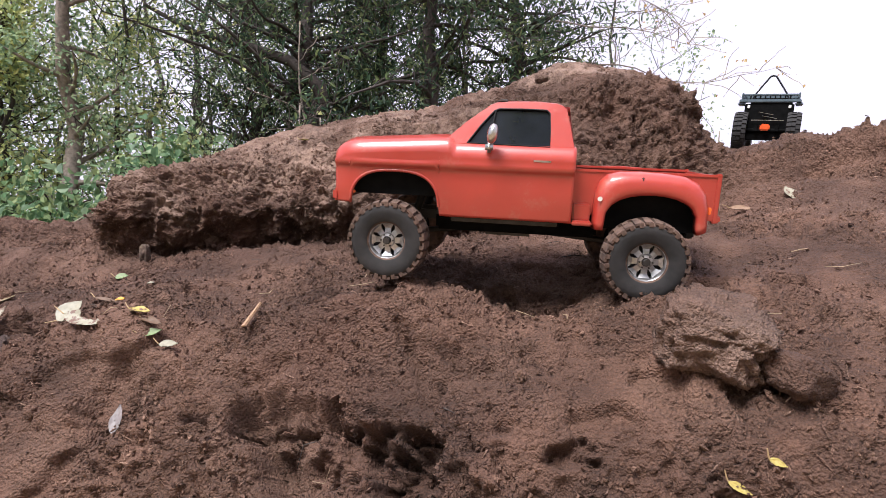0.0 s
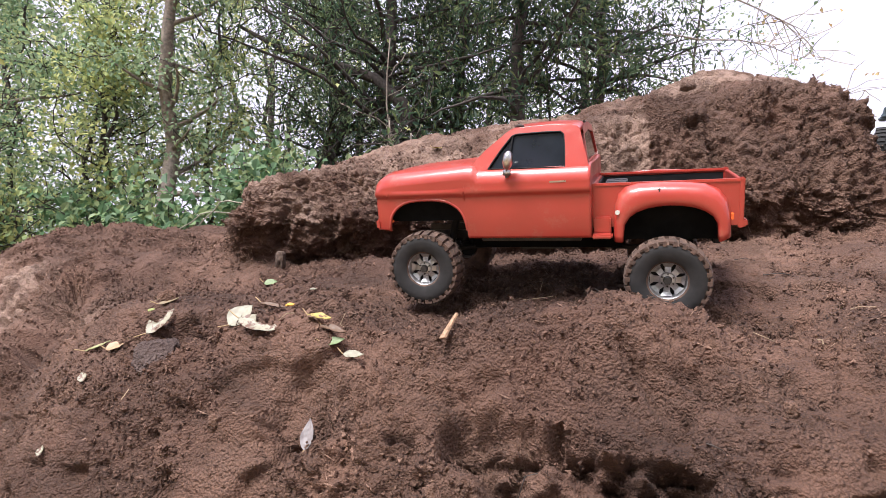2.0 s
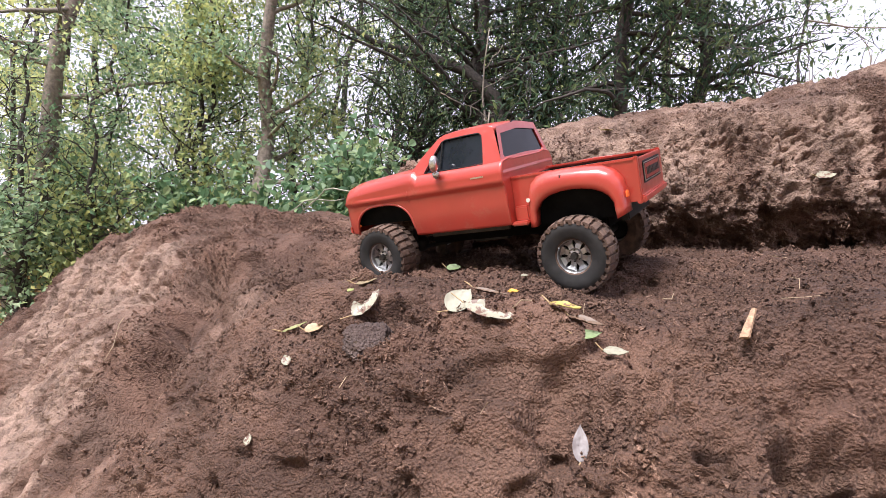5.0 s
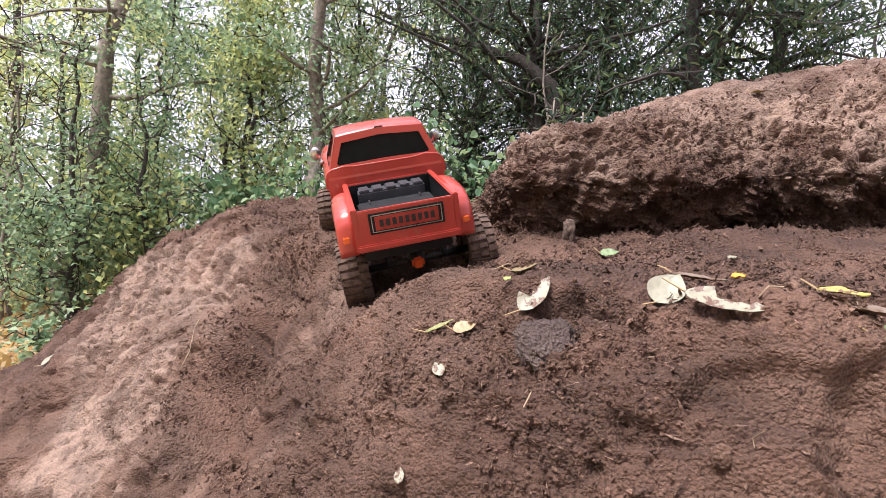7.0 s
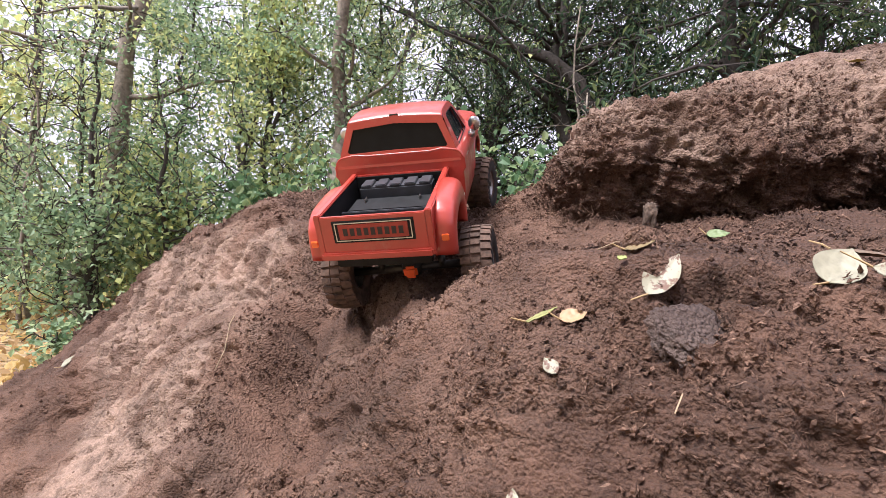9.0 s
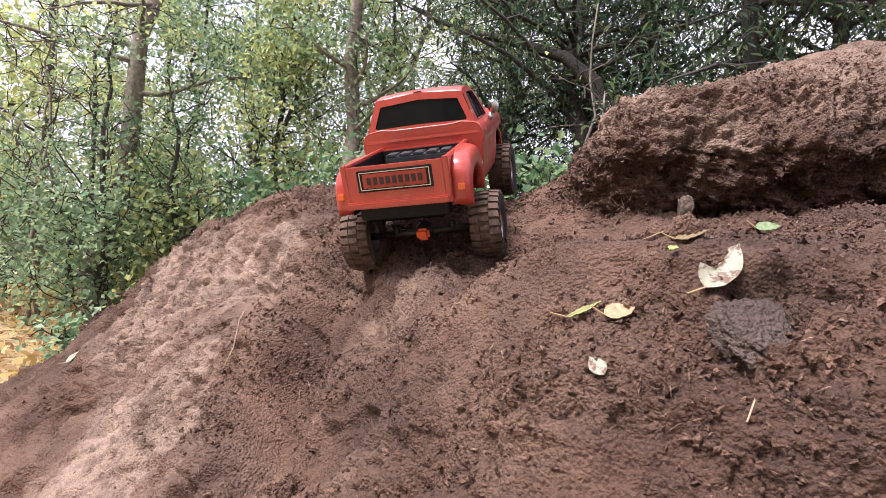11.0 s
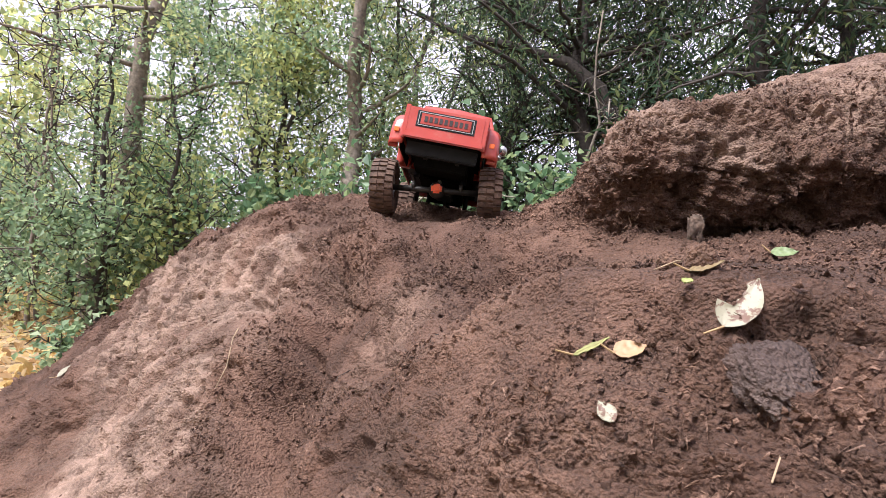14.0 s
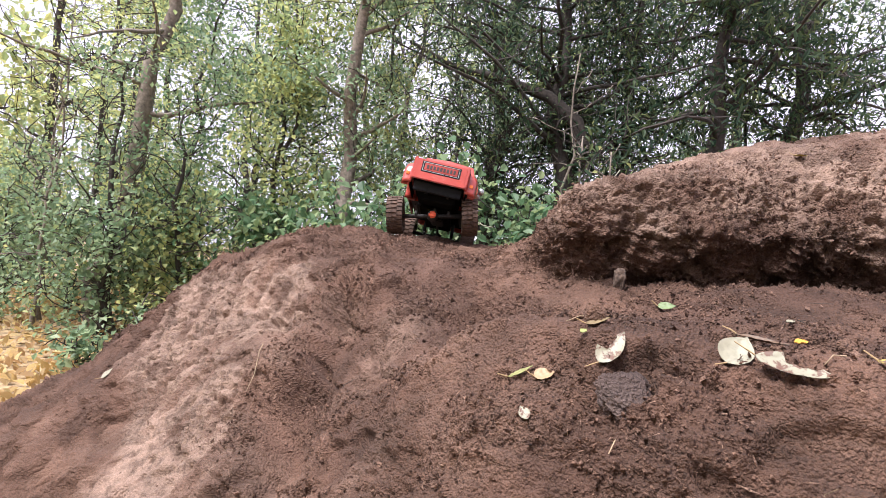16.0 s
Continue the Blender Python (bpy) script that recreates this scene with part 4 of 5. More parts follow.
# front and rear closing panels
first, last = shell_column(0.238), shell_column(-0.070)
mesh_object("front_panel", first, [tuple(range(len(first)))], RED, truck)
mesh_object("rear_panel", last, [tuple(reversed(range(len(last))))], RED, truck)
grille = boxed("grille", CHROME, truck, 0.2395, 0, 0.105, 0.004, 0.15, 0.026, label="chrome grille")
for s in (1, -1):
    boxed("headlight", plain("clear_lens", (0.7, 0.7, 0.68), 0.1, height=0.0), truck, 0.2405, 0.066 * s, 0.105, 0.004, 0.022, 0.022)
    boxed("front_marker", AMBER, truck, 0.214, 0.0945 * s, 0.066, 0.008, 0.002, 0.004)
boxed("front_bumper", RED, truck, 0.2395, 0, 0.060, 0.009, 0.176, 0.016, bevel=0.003)
# arch lips
for centre, half, base, rise, y in ((0.158, 0.059, 0.046, 0.050, 0.0965),):
    for s in (1, -1):
        v, f = [], []
        pts = []
        for k in range(25):
            x = centre - half * 0.999 * math.cos(math.pi * k / 24)
            pts.append((x, (y - 0.0045 * max(0, (0.075 - arch(x, centre, half, base, rise)) / 0.04) ** 1.5) * s, arch(x, centre, half, base, rise)))
        tube(v, f, pts, [0.0022] * len(pts), 6)
        mesh_object("arch_lip", v, f, RED, truck, "", True)
# added near-black block puts the shade of the front arches into colour
boxed("front_arch_shade", BLACK_AND_SHADE, truck, 0.158, 0, 0.090, 0.135, 0.17, 0.052, bevel=0)
boxed("cab_floor", BLACK, truck, 0.02, 0, 0.052, 0.165, 0.17, 0.012, bevel=0)

# greenhouse: frames round the dark windows
def side_y(z):
    return 0.0905 - 0.019 * (z - 0.132) / 0.054


def ring(outer, inner, y_of, s, name, mat, parent, thick=0.004):
    n = len(outer)
    rows_ = [[(x, y_of(z) * s, z) for x, z in outer], [(x, y_of(z) * s + 0.0006 * s, z) for x, z in inner], [(x, (y_of(z) - thick) * s, z) for x, z in inner]]
    verts = [p for r in rows_ for p in r]
    faces = [(j * n + k, j * n + (k + 1) % n, (j + 1) * n + (k + 1) % n, (j + 1) * n + k) for j in range(2) for k in range(n)]
    return mesh_object(name, verts, faces, mat, parent)


OUT = [(0.102, 0.130), (0.070, 0.160), (0.041, 0.182), (0.030, 0.1865), (-0.010, 0.1875), (-0.045, 0.1865), (-0.056, 0.180), (-0.062, 0.155), (-0.069, 0.128), (0.0, 0.128)]
INN = [(0.066, 0.1345), (0.050, 0.157), (0.034, 0.176), (0.028, 0.1785), (-0.008, 0.1790), (-0.031, 0.1785), (-0.0355, 0.1745), (-0.037, 0.155), (-0.0375, 0.133), (0.0, 0.1335)]
for s in (1, -1):
    ring(OUT, INN, side_y, s, "window_frame", RED, truck)
    mesh_object("side_window", [(x, (side_y(z) - 0.003) * s, z) for x, z in INN], [tuple(range(len(INN)))], GLASS, truck, "smoked side window")
    v, f = [], []
    tube(v, f, [(0.038, side_y(0.134) * s, 0.134), (0.0325, side_y(0.176) * s, 0.1765)], [0.0011, 0.0011], 5)
    mesh_object("vent_divider", v, f, BLACK, truck)
    v, f = [], []
    loop = [(x, (side_y(z) + 0.0002) * s, z) for x, z in INN]
    tube(v, f, loop + loop[:1], [0.0009] * (len(loop) + 1), 5)
    mesh_object("window_seal", v, f, BLACK, truck)
roof_rows = []
for x, z in [(0.044, 0.1795), (0.040, 0.1830), (0.030, 0.1868), (0.010, 0.1882), (-0.020, 0.1885), (-0.044, 0.1870), (-0.052, 0.1845), (-0.0585, 0.1790)]:
    e = side_y(min(z, 0.1868))
    roof_rows.append([(x, e * u, z + 0.0045 * (1 - abs(u) ** 2.6) - 0.0005) for u in (-1, -0.97, -0.9, -0.75, -0.4, 0, 0.4, 0.75, 0.9, 0.97, 1)])
strip(roof_rows, RED, "roof", truck, thick=0.003)
# rear cab wall with its wide window
rear_out = [(-0.0955, 0.116), (-0.0905, 0.133), (-0.0715, 0.183), (0.0, 0.1885), (0.0715, 0.183), (0.0905, 0.133), (0.0955, 0.116), (0.0, 0.116)]
rear_in = [(-0.0745, 0.1375), (-0.0772, 0.1405), (-0.0645, 0.1725), (0.0, 0.1775), (0.0645, 0.1725), (0.0772, 0.1405), (0.0745, 0.1375), (0.0, 0.1390)]


def cross_panel(outer, inner, x_of, name, win, thick):
    n = len(outer)
    verts = [(x_of(z), y, z) for y, z in outer] + [(x_of(z), y, z) for y, z in inner] + [(x_of(z) + thick, y, z) for y, z in inner]
    faces = [(j * n + k, j * n + (k + 1) % n, (j + 1) * n + (k + 1) % n, (j + 1) * n + k) for j in range(2) for k in range(n)]
    mesh_object(name, verts, faces, RED, truck)
    mesh_object(win, [(x_of(z) + thick * 0.7, y, z) for y, z in inner], [tuple(range(n))], REAR_GLASS, truck, "smoked window")


cross_panel(rear_out, rear_in, lambda z: -0.0690 + 0.0105 * (z - 0.126) / 0.06, "rear_frame", "rear_window", 0.003)
front_out = [(-0.0915, 0.130), (-0.0715, 0.181), (0.0, 0.1850), (0.0715, 0.181), (0.0915, 0.130), (0.0, 0.134)]
front_in = [(-0.083, 0.1365), (-0.066, 0.1745), (0.0, 0.178), (0.066, 0.1745), (0.083, 0.1365), (0.0, 0.139)]
cross_panel(front_out, front_in, lambda z: 0.103 - 0.0605 * (z - 0.130) / 0.052, "windshield_frame", "windshield", -0.003)
for s in (1, -1):
    v, f = [], []
    tube(v, f, [(0.100, 0.06 * s, 0.1365), (0.096, 0.02 * s, 0.140), (0.0935, -0.01 * s, 0.1425)], [0.0012, 0.001, 0.0008], 5)
    mesh_object("wiper", v, f, CHROME, truck)
boxed("cab_light", STEEL, truck, -0.055, 0, 0.1885, 0.004, 0.014, 0.0035)
v, f = [], []
tube(v, f, [(0.031, 0.060, 0.1885), (0.026, 0.067, 0.1895), (0.018, 0.069, 0.1890)], [0.0016, 0.0022, 0.0012], 6)
mesh_object("roof_scrap", v, f, DARK_BARK, truck)
# doors: seams, handles, mirrors
for s in (1, -1):
    v, f = [], []
    tube(v, f, [(0.088, 0.0958 * s, 0.124), (0.087, 0.0962 * s, 0.100), (0.086, 0.0945 * s, 0.060), (0.082, 0.0920 * s, 0.048), (0.0, 0.0918 * s, 0.0465), (-0.040, 0.0920 * s, 0.048), (-0.0455, 0.0945 * s, 0.060), (-0.047, 0.0962 * s, 0.100), (-0.0475, 0.0958 * s, 0.124)], [0.0008] * 9, 4)
    mesh_object("door_seam", v, f, plain("dark_red_seam", (0.16, 0.02, 0.012), 0.6), truck)
    boxed("door_handle", CHROME, truck, -0.029, 0.0990 * s, 0.1155, 0.024, 0.0045, 0.0050, bevel=0.0014, label="chrome door handle")
    bm = bmesh.new()
    bmesh.ops.create_uvsphere(bm, u_segments=14, v_segments=10, radius=1, matrix=pose(0.0335, 0.109 * s, 0.1465, 0, -10, 0) @ Matrix.Diagonal((0.0070, 0.0095, 0.0125, 1)))
    box(bm, 0.037, 0.103 * s, 0.130, 0.010, 0.011, 0.013, 0.003)
    part("side_mirror", bm, CHROME, truck, "chrome side mirror", True)

# stepside bed
boxed("bed_floor", BLACK, truck, -0.158, 0, 0.062, 0.176, 0.140, 0.004, bevel=0)
for s in (1, -1):
    boxed("bed_side", RED, truck, -0.158, 0.0725 * s, 0.077, 0.178, 0.004, 0.054, bevel=0.0008)
    boxed("bed_rail", RED, truck, -0.158, 0.0715 * s, 0.1055, 0.182, 0.0085, 0.0045, bevel=0.0015)
    boxed("bed_liner_side", BLACK, truck, -0.158, 0.0695 * s, 0.084, 0.172, 0.0015, 0.036, bevel=0)
    boxed("bed_post", RED, truck, -0.2465, 0.0715 * s, 0.078, 0.0065, 0.0085, 0.062, bevel=0.0012)
boxed("bed_front", RED, truck, -0.0715, 0, 0.082, 0.005, 0.146, 0.046)
boxed("bed_liner_front", BLACK, truck, -0.0755, 0, 0.083, 0.002, 0.138, 0.040, bevel=0)
for k in range(9):
    boxed("bed_rib", BLACK, truck, -0.215, -0.056 + 0.014 * k, 0.0655, 0.045, 0.006, 0.003)
box_lid = plain("grey_box_lid", (0.045, 0.048, 0.055), 0.35, spread=0.2)
boxed("electronics_box", box_lid, truck, -0.097, 0, 0.082, 0.032, 0.108, 0.030, bevel=0.002, label="dark grey ribbed box")
for k in range(5):
    boxed("box_rib", box_lid, truck, -0.097, -0.044 + 0.022 * k, 0.0985, 0.030, 0.016, 0.004)
boxed("battery_tray", BLACK, truck, -0.146, 0.0, 0.074, 0.050, 0.118, 0.020, bevel=0.002)
boxed("cross_bar", box_lid, truck, -0.175, 0, 0.082, 0.004, 0.130, 0.005)
for s in (1, -1):
    boxed("body_clip", CHROME, truck, -0.135, 0.04 * s, 0.087, 0.012, 0.002, 0.006)
# tailgate with a recessed plate; the maker's lettering is drawn as plain bars
boxed("tailgate", RED, truck, -0.2475, 0, 0.078, 0.005, 0.137, 0.056, bevel=0.001)
boxed("tailgate_step", RED, truck, -0.251, 0, 0.0525, 0.007, 0.146, 0.010, bevel=0.002)
boxed("plate_surround", BLACK, truck, -0.2502, 0, 0.0855, 0.0015, 0.106, 0.030, bevel=0.0006)
plate = boxed("plate", plain("dark_red_plate", (0.28, 0.03, 0.02), 0.4), truck, -0.2512, 0, 0.0855, 0.0012, 0.090, 0.020, bevel=0.0004)
for k in (-1, 1):
    boxed("plate_edge", CHROME, truck, -0.2513, 0, 0.0855 + 0.0118 * k, 0.0010, 0.098, 0.0011, bevel=0)
    boxed("plate_edge", CHROME, truck, -0.2513, 0.0490 * k, 0.0855, 0.0010, 0.0011, 0.0236, bevel=0)
for k in range(9):
    boxed("lettering_bar", plain("lettering", (0.02, 0.012, 0.012), 0.5) if k == 0 else bpy.data.materials["lettering"], truck, -0.2523, -0.036 + 0.009 * k, 0.0855, 0.0006, 0.0056, 0.0100, bevel=0)
for s in (1, -1):
    boxed("tail_light", AMBER, truck, -0.2352, 0.0870 * s, 0.0640, 0.003, 0.0095, 0.009, bevel=0.001, label="amber tail light")


def fender_rows(s):
    outer = [(-0.0970, 0.034), (-0.0972, 0.060), (-0.0985, 0.080), (-0.1030, 0.094), (-0.1120, 0.1030), (-0.1260, 0.1065), (-0.1500, 0.1075), (-0.1800, 0.1065), (-0.2050, 0.1040), (-0.2210, 0.0965), (-0.2300, 0.0840), (-0.2340, 0.066), (-0.2352, 0.040)]
    inner = []
    for k, (x, z) in enumerate(outer):
        a = math.pi * k / (len(outer) - 1)
        xi = -0.165 + 0.0555 * math.cos(a)
        inner.append((xi, 0.034 + (0.046 if 0 < k < 12 else 0.0) * math.sin(a) ** 0.55))
    rows_ = [[(x, 0.082 * s, z + 0.001) for x, z in inner]]
    for u, y in ((0.0, 0.0965), (0.12, 0.0988), (0.3, 0.0992), (0.55, 0.0985), (0.75, 0.0965), (0.88, 0.0925), (0.96, 0.0865), (1.0, 0.0800), (1.0, 0.0720)):
        rows_.append([(xi + (xo - xi) * u, y * s, zi + (zo - zi) * u) for (xi, zi), (xo, zo) in zip(inner, outer)])
    return rows_


def finer(row, k=3):
    out = []
    for a, b in zip(row, row[1:]):
        out += [tuple(a[i] + (b[i] - a[i]) * j / k for i in range(3)) for j in range(k)]
    return out + [row[-1]]


for s in (1, -1):
    strip([finer(r) for r in fender_rows(s)], RED, "rear_fender", truck, thick=0.0015)
    boxed("running_step", RED, truck, -0.083, 0.0835 * s, 0.0405, 0.026, 0.024, 0.006, bevel=0.002)
    boxed("step_box", RED, truck, -0.083, 0.0770 * s, 0.053, 0.022, 0.012, 0.022, bevel=0.002)
    boxed("fuel_cap", STEEL, truck, -0.152, 0.0962 * s, 0.0985, 0.0035, 0.003, 0.006, bevel=0.001)
    bm = bmesh.new()
    bmesh.ops.create_cone(bm, cap_ends=True, segments=16, radius1=0.0030, radius2=0.0027, depth=0.002, matrix=pose(-0.1025, 0.0985 * s, 0.073, 90))
    part("round_badge", bm, plain("pale_badge", (0.7, 0.68, 0.6), 0.4), truck)
# near-black panels stand in for shade inside the rear arches and under the bed
for s in (1, -1):
    boxed("rear_arch_shade", BLACK_AND_SHADE, truck, -0.165, 0.0762 * s, 0.060, 0.118, 0.0025, 0.052, bevel=0)
boxed("under_bed_shade", BLACK_AND_SHADE, truck, -0.160, 0, 0.054, 0.150, 0.135, 0.010, bevel=0)
# chassis
# plate for the black frame, near black to stand in for shade beneath
boxed("frame_and_shade_plate", BLACK_AND_SHADE, truck, -0.06, 0, 0.045, 0.30, 0.120, 0.014, bevel=0.002)
boxed("rear_crossmember", BLACK, truck, -0.222, 0, 0.040, 0.012, 0.130, 0.030, bevel=0.002)
for s in (1, -1):
    boxed("chassis_rail", STEEL, truck, 0.0, 0.030 * s, 0.034, 0.40, 0.008, 0.012)
    boxed("rock_slider", STEEL, truck, 0.015, 0.070 * s, 0.034, 0.14, 0.006, 0.006)
# next two blocks are added near-black fills for the shade under the truck
boxed("underbody_shade", BLACK_AND_SHADE, truck, 0.0, 0, 0.026, 0.22, 0.080, 0.024, bevel=0.004)
boxed("rear_underbody_shade", BLACK_AND_SHADE, truck, -0.170, 0, 0.030, 0.050, 0.100, 0.034, bevel=0.003)
boxed("gearbox", STEEL, truck, 0.01, 0, 0.022, 0.07, 0.04, 0.03, bevel=0.004)
v, f = [], []
tube(v, f, [(0.15, 0, 0.004), (0.02, 0, 0.018), (-0.15, 0, 0.004)], [0.004, 0.004, 0.004], 8)
mesh_object("drive_shaft", v, f, STEEL, truck)


def axle(x):
    bm = bmesh.new()
    bmesh.ops.create_cone(bm, cap_ends=True, segments=14, radius1=0.0058, radius2=0.0058, depth=0.185, matrix=pose(0, 0, 0, 90))
    bmesh.ops.create_uvsphere(bm, u_segments=14, v_segments=10, radius=0.016, matrix=pose(0, 0, 0))
    box(bm, 0, 0.045, 0.006, 0.012, 0.008, 0.016, 0.001)
    box(bm, 0, -0.045, 0.006, 0.012, 0.008, 0.016, 0.001)
    a = part("axle", bm, STEEL, truck, "", True)
    a.location = (x, 0, 0)
    back = -1 if x < 0 else 1
    boxed("axle_cover", ORANGE, a, 0.0155 * back, 0, 0, 0.010, 0.020, 0.018, bevel=0.004, label="orange differential cover")
    return a


axles = [axle(0.162), axle(-0.162)]
for x in (0.130, -0.130):
    for s in (1, -1):
        v, f = [], []
        tube(v, f, [(x * 1.12, 0.046 * s, 0.008), (x, 0.044 * s, 0.062)], [0.0055, 0.0055], 10)
        mesh_object("shock_absorber", v, f, BLACK, truck)


RIM = plain("worn_steel_rim", (0.42, 0.41, 0.41), 0.42, 0.9, spread=0.35, scale=120, height=0.1)


def revolve(profile, n):
    verts, faces = [], []
    m = len(profile)
    for k in range(n):
        a = 2 * math.pi * k / n
        verts += [(r * math.cos(a), y, r * math.sin(a)) for r, y in profile]
    for k in range(n):
        for j in range(m - 1):
            a, b = k * m + j, ((k + 1) % n) * m + j
            faces.append((a, b, b + 1, a + 1))
    return verts, faces


def tyre_mesh():
    prof = [(0.0232, -0.017), (0.0262, -0.0195), (0.0380, -0.0215), (0.0450, -0.0205), (0.0487, -0.0165), (0.0495, -0.008), (0.0497, 0.0), (0.0495, 0.008), (0.0487, 0.0165), (0.0450, 0.0205), (0.0380, 0.0215), (0.0262, 0.0195), (0.0232, 0.017)]
    v, f = revolve(prof, 48)
    for k in range(26):
        for row, (y0, y1, off) in enumerate(((-0.0210, -0.0075, 0.0), (0.0075, 0.0210, 0.5), (-0.0065, 0.0065, 0.25))):
            a = 2 * math.pi * (k + off) / 26
            w = 0.0042 if row < 2 else 0.0034
            base = len(v)
            for r in (0.0478, 0.0528):
                for y in (y0, y1):
                    for e in (-1, 1):
                        edge = 0.0022 if r > 0.05 and abs(y) > 0.015 else 0.0
                        aa = a + e * w / 0.05 + (0.06 if (y > 0) == (row == 0) else -0.06) * (row < 2)
                        v.append(((r - edge) * math.cos(aa), y, (r - edge) * math.sin(aa)))
            for q in ((0, 1, 3, 2), (4, 6, 7, 5), (0, 4, 5, 1), (2, 3, 7, 6), (0, 2, 6, 4), (1, 5, 7, 3)):
                f.append(tuple(base + i for i in q))
            if row < 2:
                base = len(v)
                yy = y0 if row == 0 else y1
                for r, y in ((0.0445, yy * 1.0), (0.0500, yy * 0.99)):
                    for e in (-1, 1):
                        for t in (0, 1):
                            aa = a + e * 0.055
                            v.append((r * math.cos(aa), y * (1.0 + 0.045 * t), r * math.sin(aa)))
                for q in ((0, 2, 3, 1), (4, 5, 7, 6), (0, 1, 5, 4), (2, 6, 7, 3), (0, 4, 6, 2), (1, 3, 7, 5)):
                    f.append(tuple(base + i for i in q))
    return v, f


def rim_mesh(s):
    v, f = revolve([(0.0278, -0.016 * s), (0.0262, -0.012 * s), (0.0250, 0.010 * s), (0.0262, 0.0150 * s), (0.0285, 0.0178 * s), (0.0292, 0.0165 * s), (0.0290, 0.0150 * s)], 40)
    plate = [(0.0062, 0.0125), (0.0100, 0.0118), (0.0120, 0.0085)]
    pv, pf = revolve([(r, y * s) for r, y in plate], 24)
    f += [tuple(i + len(v) for i in q) for q in pf]
    v += pv
    for k in range(8):
        a = 2 * math.pi * k / 8
        base = len(v)
        for r, y, w in ((0.0112, 0.0095, 0.0043), (0.0190, 0.0075, 0.0046), (0.0255, 0.0105, 0.0086)):
            for e in (-1, 1):
                for t in (0.0, 0.0025):
                    aa = a + e * w / r
                    v.append((r * math.cos(aa), (y - t) * s, r * math.sin(aa)))
        for j in range(2):
            o = base + 4 * j
            for q in ((0, 2, 6, 4), (1, 5, 7, 3), (0, 4, 5, 1), (2, 3, 7, 6)):
                f.append(tuple(o + i for i in q))
    return [(x * 0.86, y, z * 0.86) for x, y, z in v], f


def wheel_group(parent, x, y, tyre_data, name="wheel"):
    s = 1 if y > 0 else -1
    bm = bmesh.new()
    bmesh.ops.create_cone(bm, cap_ends=True, segments=6, radius1=0.0048, radius2=0.0048, depth=0.034, matrix=pose(0, 0.001 * s, 0, 90))
    for k in range(6):
        a = 2 * math.pi * k / 6
        bmesh.ops.create_cone(bm, cap_ends=True, segments=6, radius1=0.0011, radius2=0.0011, depth=0.003, matrix=pose(0.0078 * math.cos(a), 0.0128 * s, 0.0078 * math.sin(a), 90))
    hub = part(name, bm, STEEL, parent)
    hub.location = (x, y, 0)
    ty = new("tyre", tyre_data)
    ty.parent = hub
    sv, sf = revolve([(0.0250, 0.0190 * s), (0.0275, 0.0204 * s), (0.0340, 0.0214 * s), (0.0385, 0.0222 * s), (0.0430, 0.0215 * s), (0.0455, 0.0205 * s)], 48)
    mesh_object("sidewall", sv, sf, RUBBER, hub, "dusty grey tyre sidewall", True)
    rv, rf = rim_mesh(s)
    mesh_object("rim", rv, rf, RIM, hub, "dull chrome eight-spoke rim")
    dv, df = revolve([(0.001, 0.002 * s), (0.0250, 0.002 * s)], 24)
    mesh_object("brake_disc", dv, df, BLACK, hub)
    return hub


tv, tf = tyre_mesh()
tyre_data = bpy.data.meshes.new("tyre")
tyre_data.from_pydata(tv, [], tf)
tyre_data.materials.append(MUDDY)
wheels = [wheel_group(truck, x, y, tyre_data) for x in (0.162, -0.162) for y in (0.0995, -0.0995)]

# ---- the parked black crawler on the saddle ----
crawler = new("rock_crawler")
tagged(crawler, "parked black scale-model crawler with a roof rack and large tyres", "model truck")
RACK = plain("blue_grey_rack", (0.085, 0.115, 0.135), 0.5, spread=0.25)
boxed("body", BLACK_AND_SHADE, crawler, 0.02, 0, 0.092, 0.28, 0.120, 0.062, bevel=0.006)
boxed("cab", BLACK_AND_SHADE, crawler, 0.05, 0, 0.128, 0.12, 0.125, 0.030, bevel=0.006)
boxed("rear_panel", BLACK_AND_SHADE, crawler, -0.128, 0, 0.068, 0.006, 0.140, 0.096, bevel=0.002)
boxed("bed_sill", RACK, crawler, -0.126, 0, 0.1235, 0.016, 0.176, 0.008, bevel=0.002, label="blue-grey rear sill")
for s in (1, -1):
    boxed("rack_side", RACK, crawler, -0.06, 0.080 * s, 0.134, 0.13, 0.006, 0.022, bevel=0.002)
    boxed("fender", RACK, crawler, -0.10, 0.082 * s, 0.116, 0.06, 0.022, 0.008, bevel=0.003)
    boxed("rear_lamp", plain("white_lens", (0.8, 0.8, 0.78), 0.3), crawler, -0.133, 0.058 * s, 0.1085, 0.003, 0.008, 0.008)
    v, f = [], []
    tube(v, f, [(-0.11, 0.052 * s, 0.128), (-0.108, 0.044 * s, 0.143), (-0.105, 0.026 * s, 0.166), (-0.10, 0.008 * s, 0.188), (-0.10, 0.0, 0.190)], [0.0026] * 5, 8)
    mesh_object("hoop", v, f, BLACK, crawler, "black tubular hoop", True)
    boxed("hitch_rod", CHROME, crawler, -0.135, 0.006 * s, 0.086 + 0.005 * s, 0.002, 0.044, 0.0012, turn=(9, 0, 0))
    boxed("frame_rail", BLACK_AND_SHADE, crawler, -0.02, 0.03 * s, 0.052, 0.26, 0.010, 0.016)
boxed("rack_front", RACK, crawler, -0.004, 0, 0.141, 0.006, 0.160, 0.014, bevel=0.002)
for k in range(9):
    boxed("rack_slat", BLACK_AND_SHADE, crawler, -0.128, -0.056 + 0.014 * k, 0.1315, 0.005, 0.004, 0.012, bevel=0.0008)
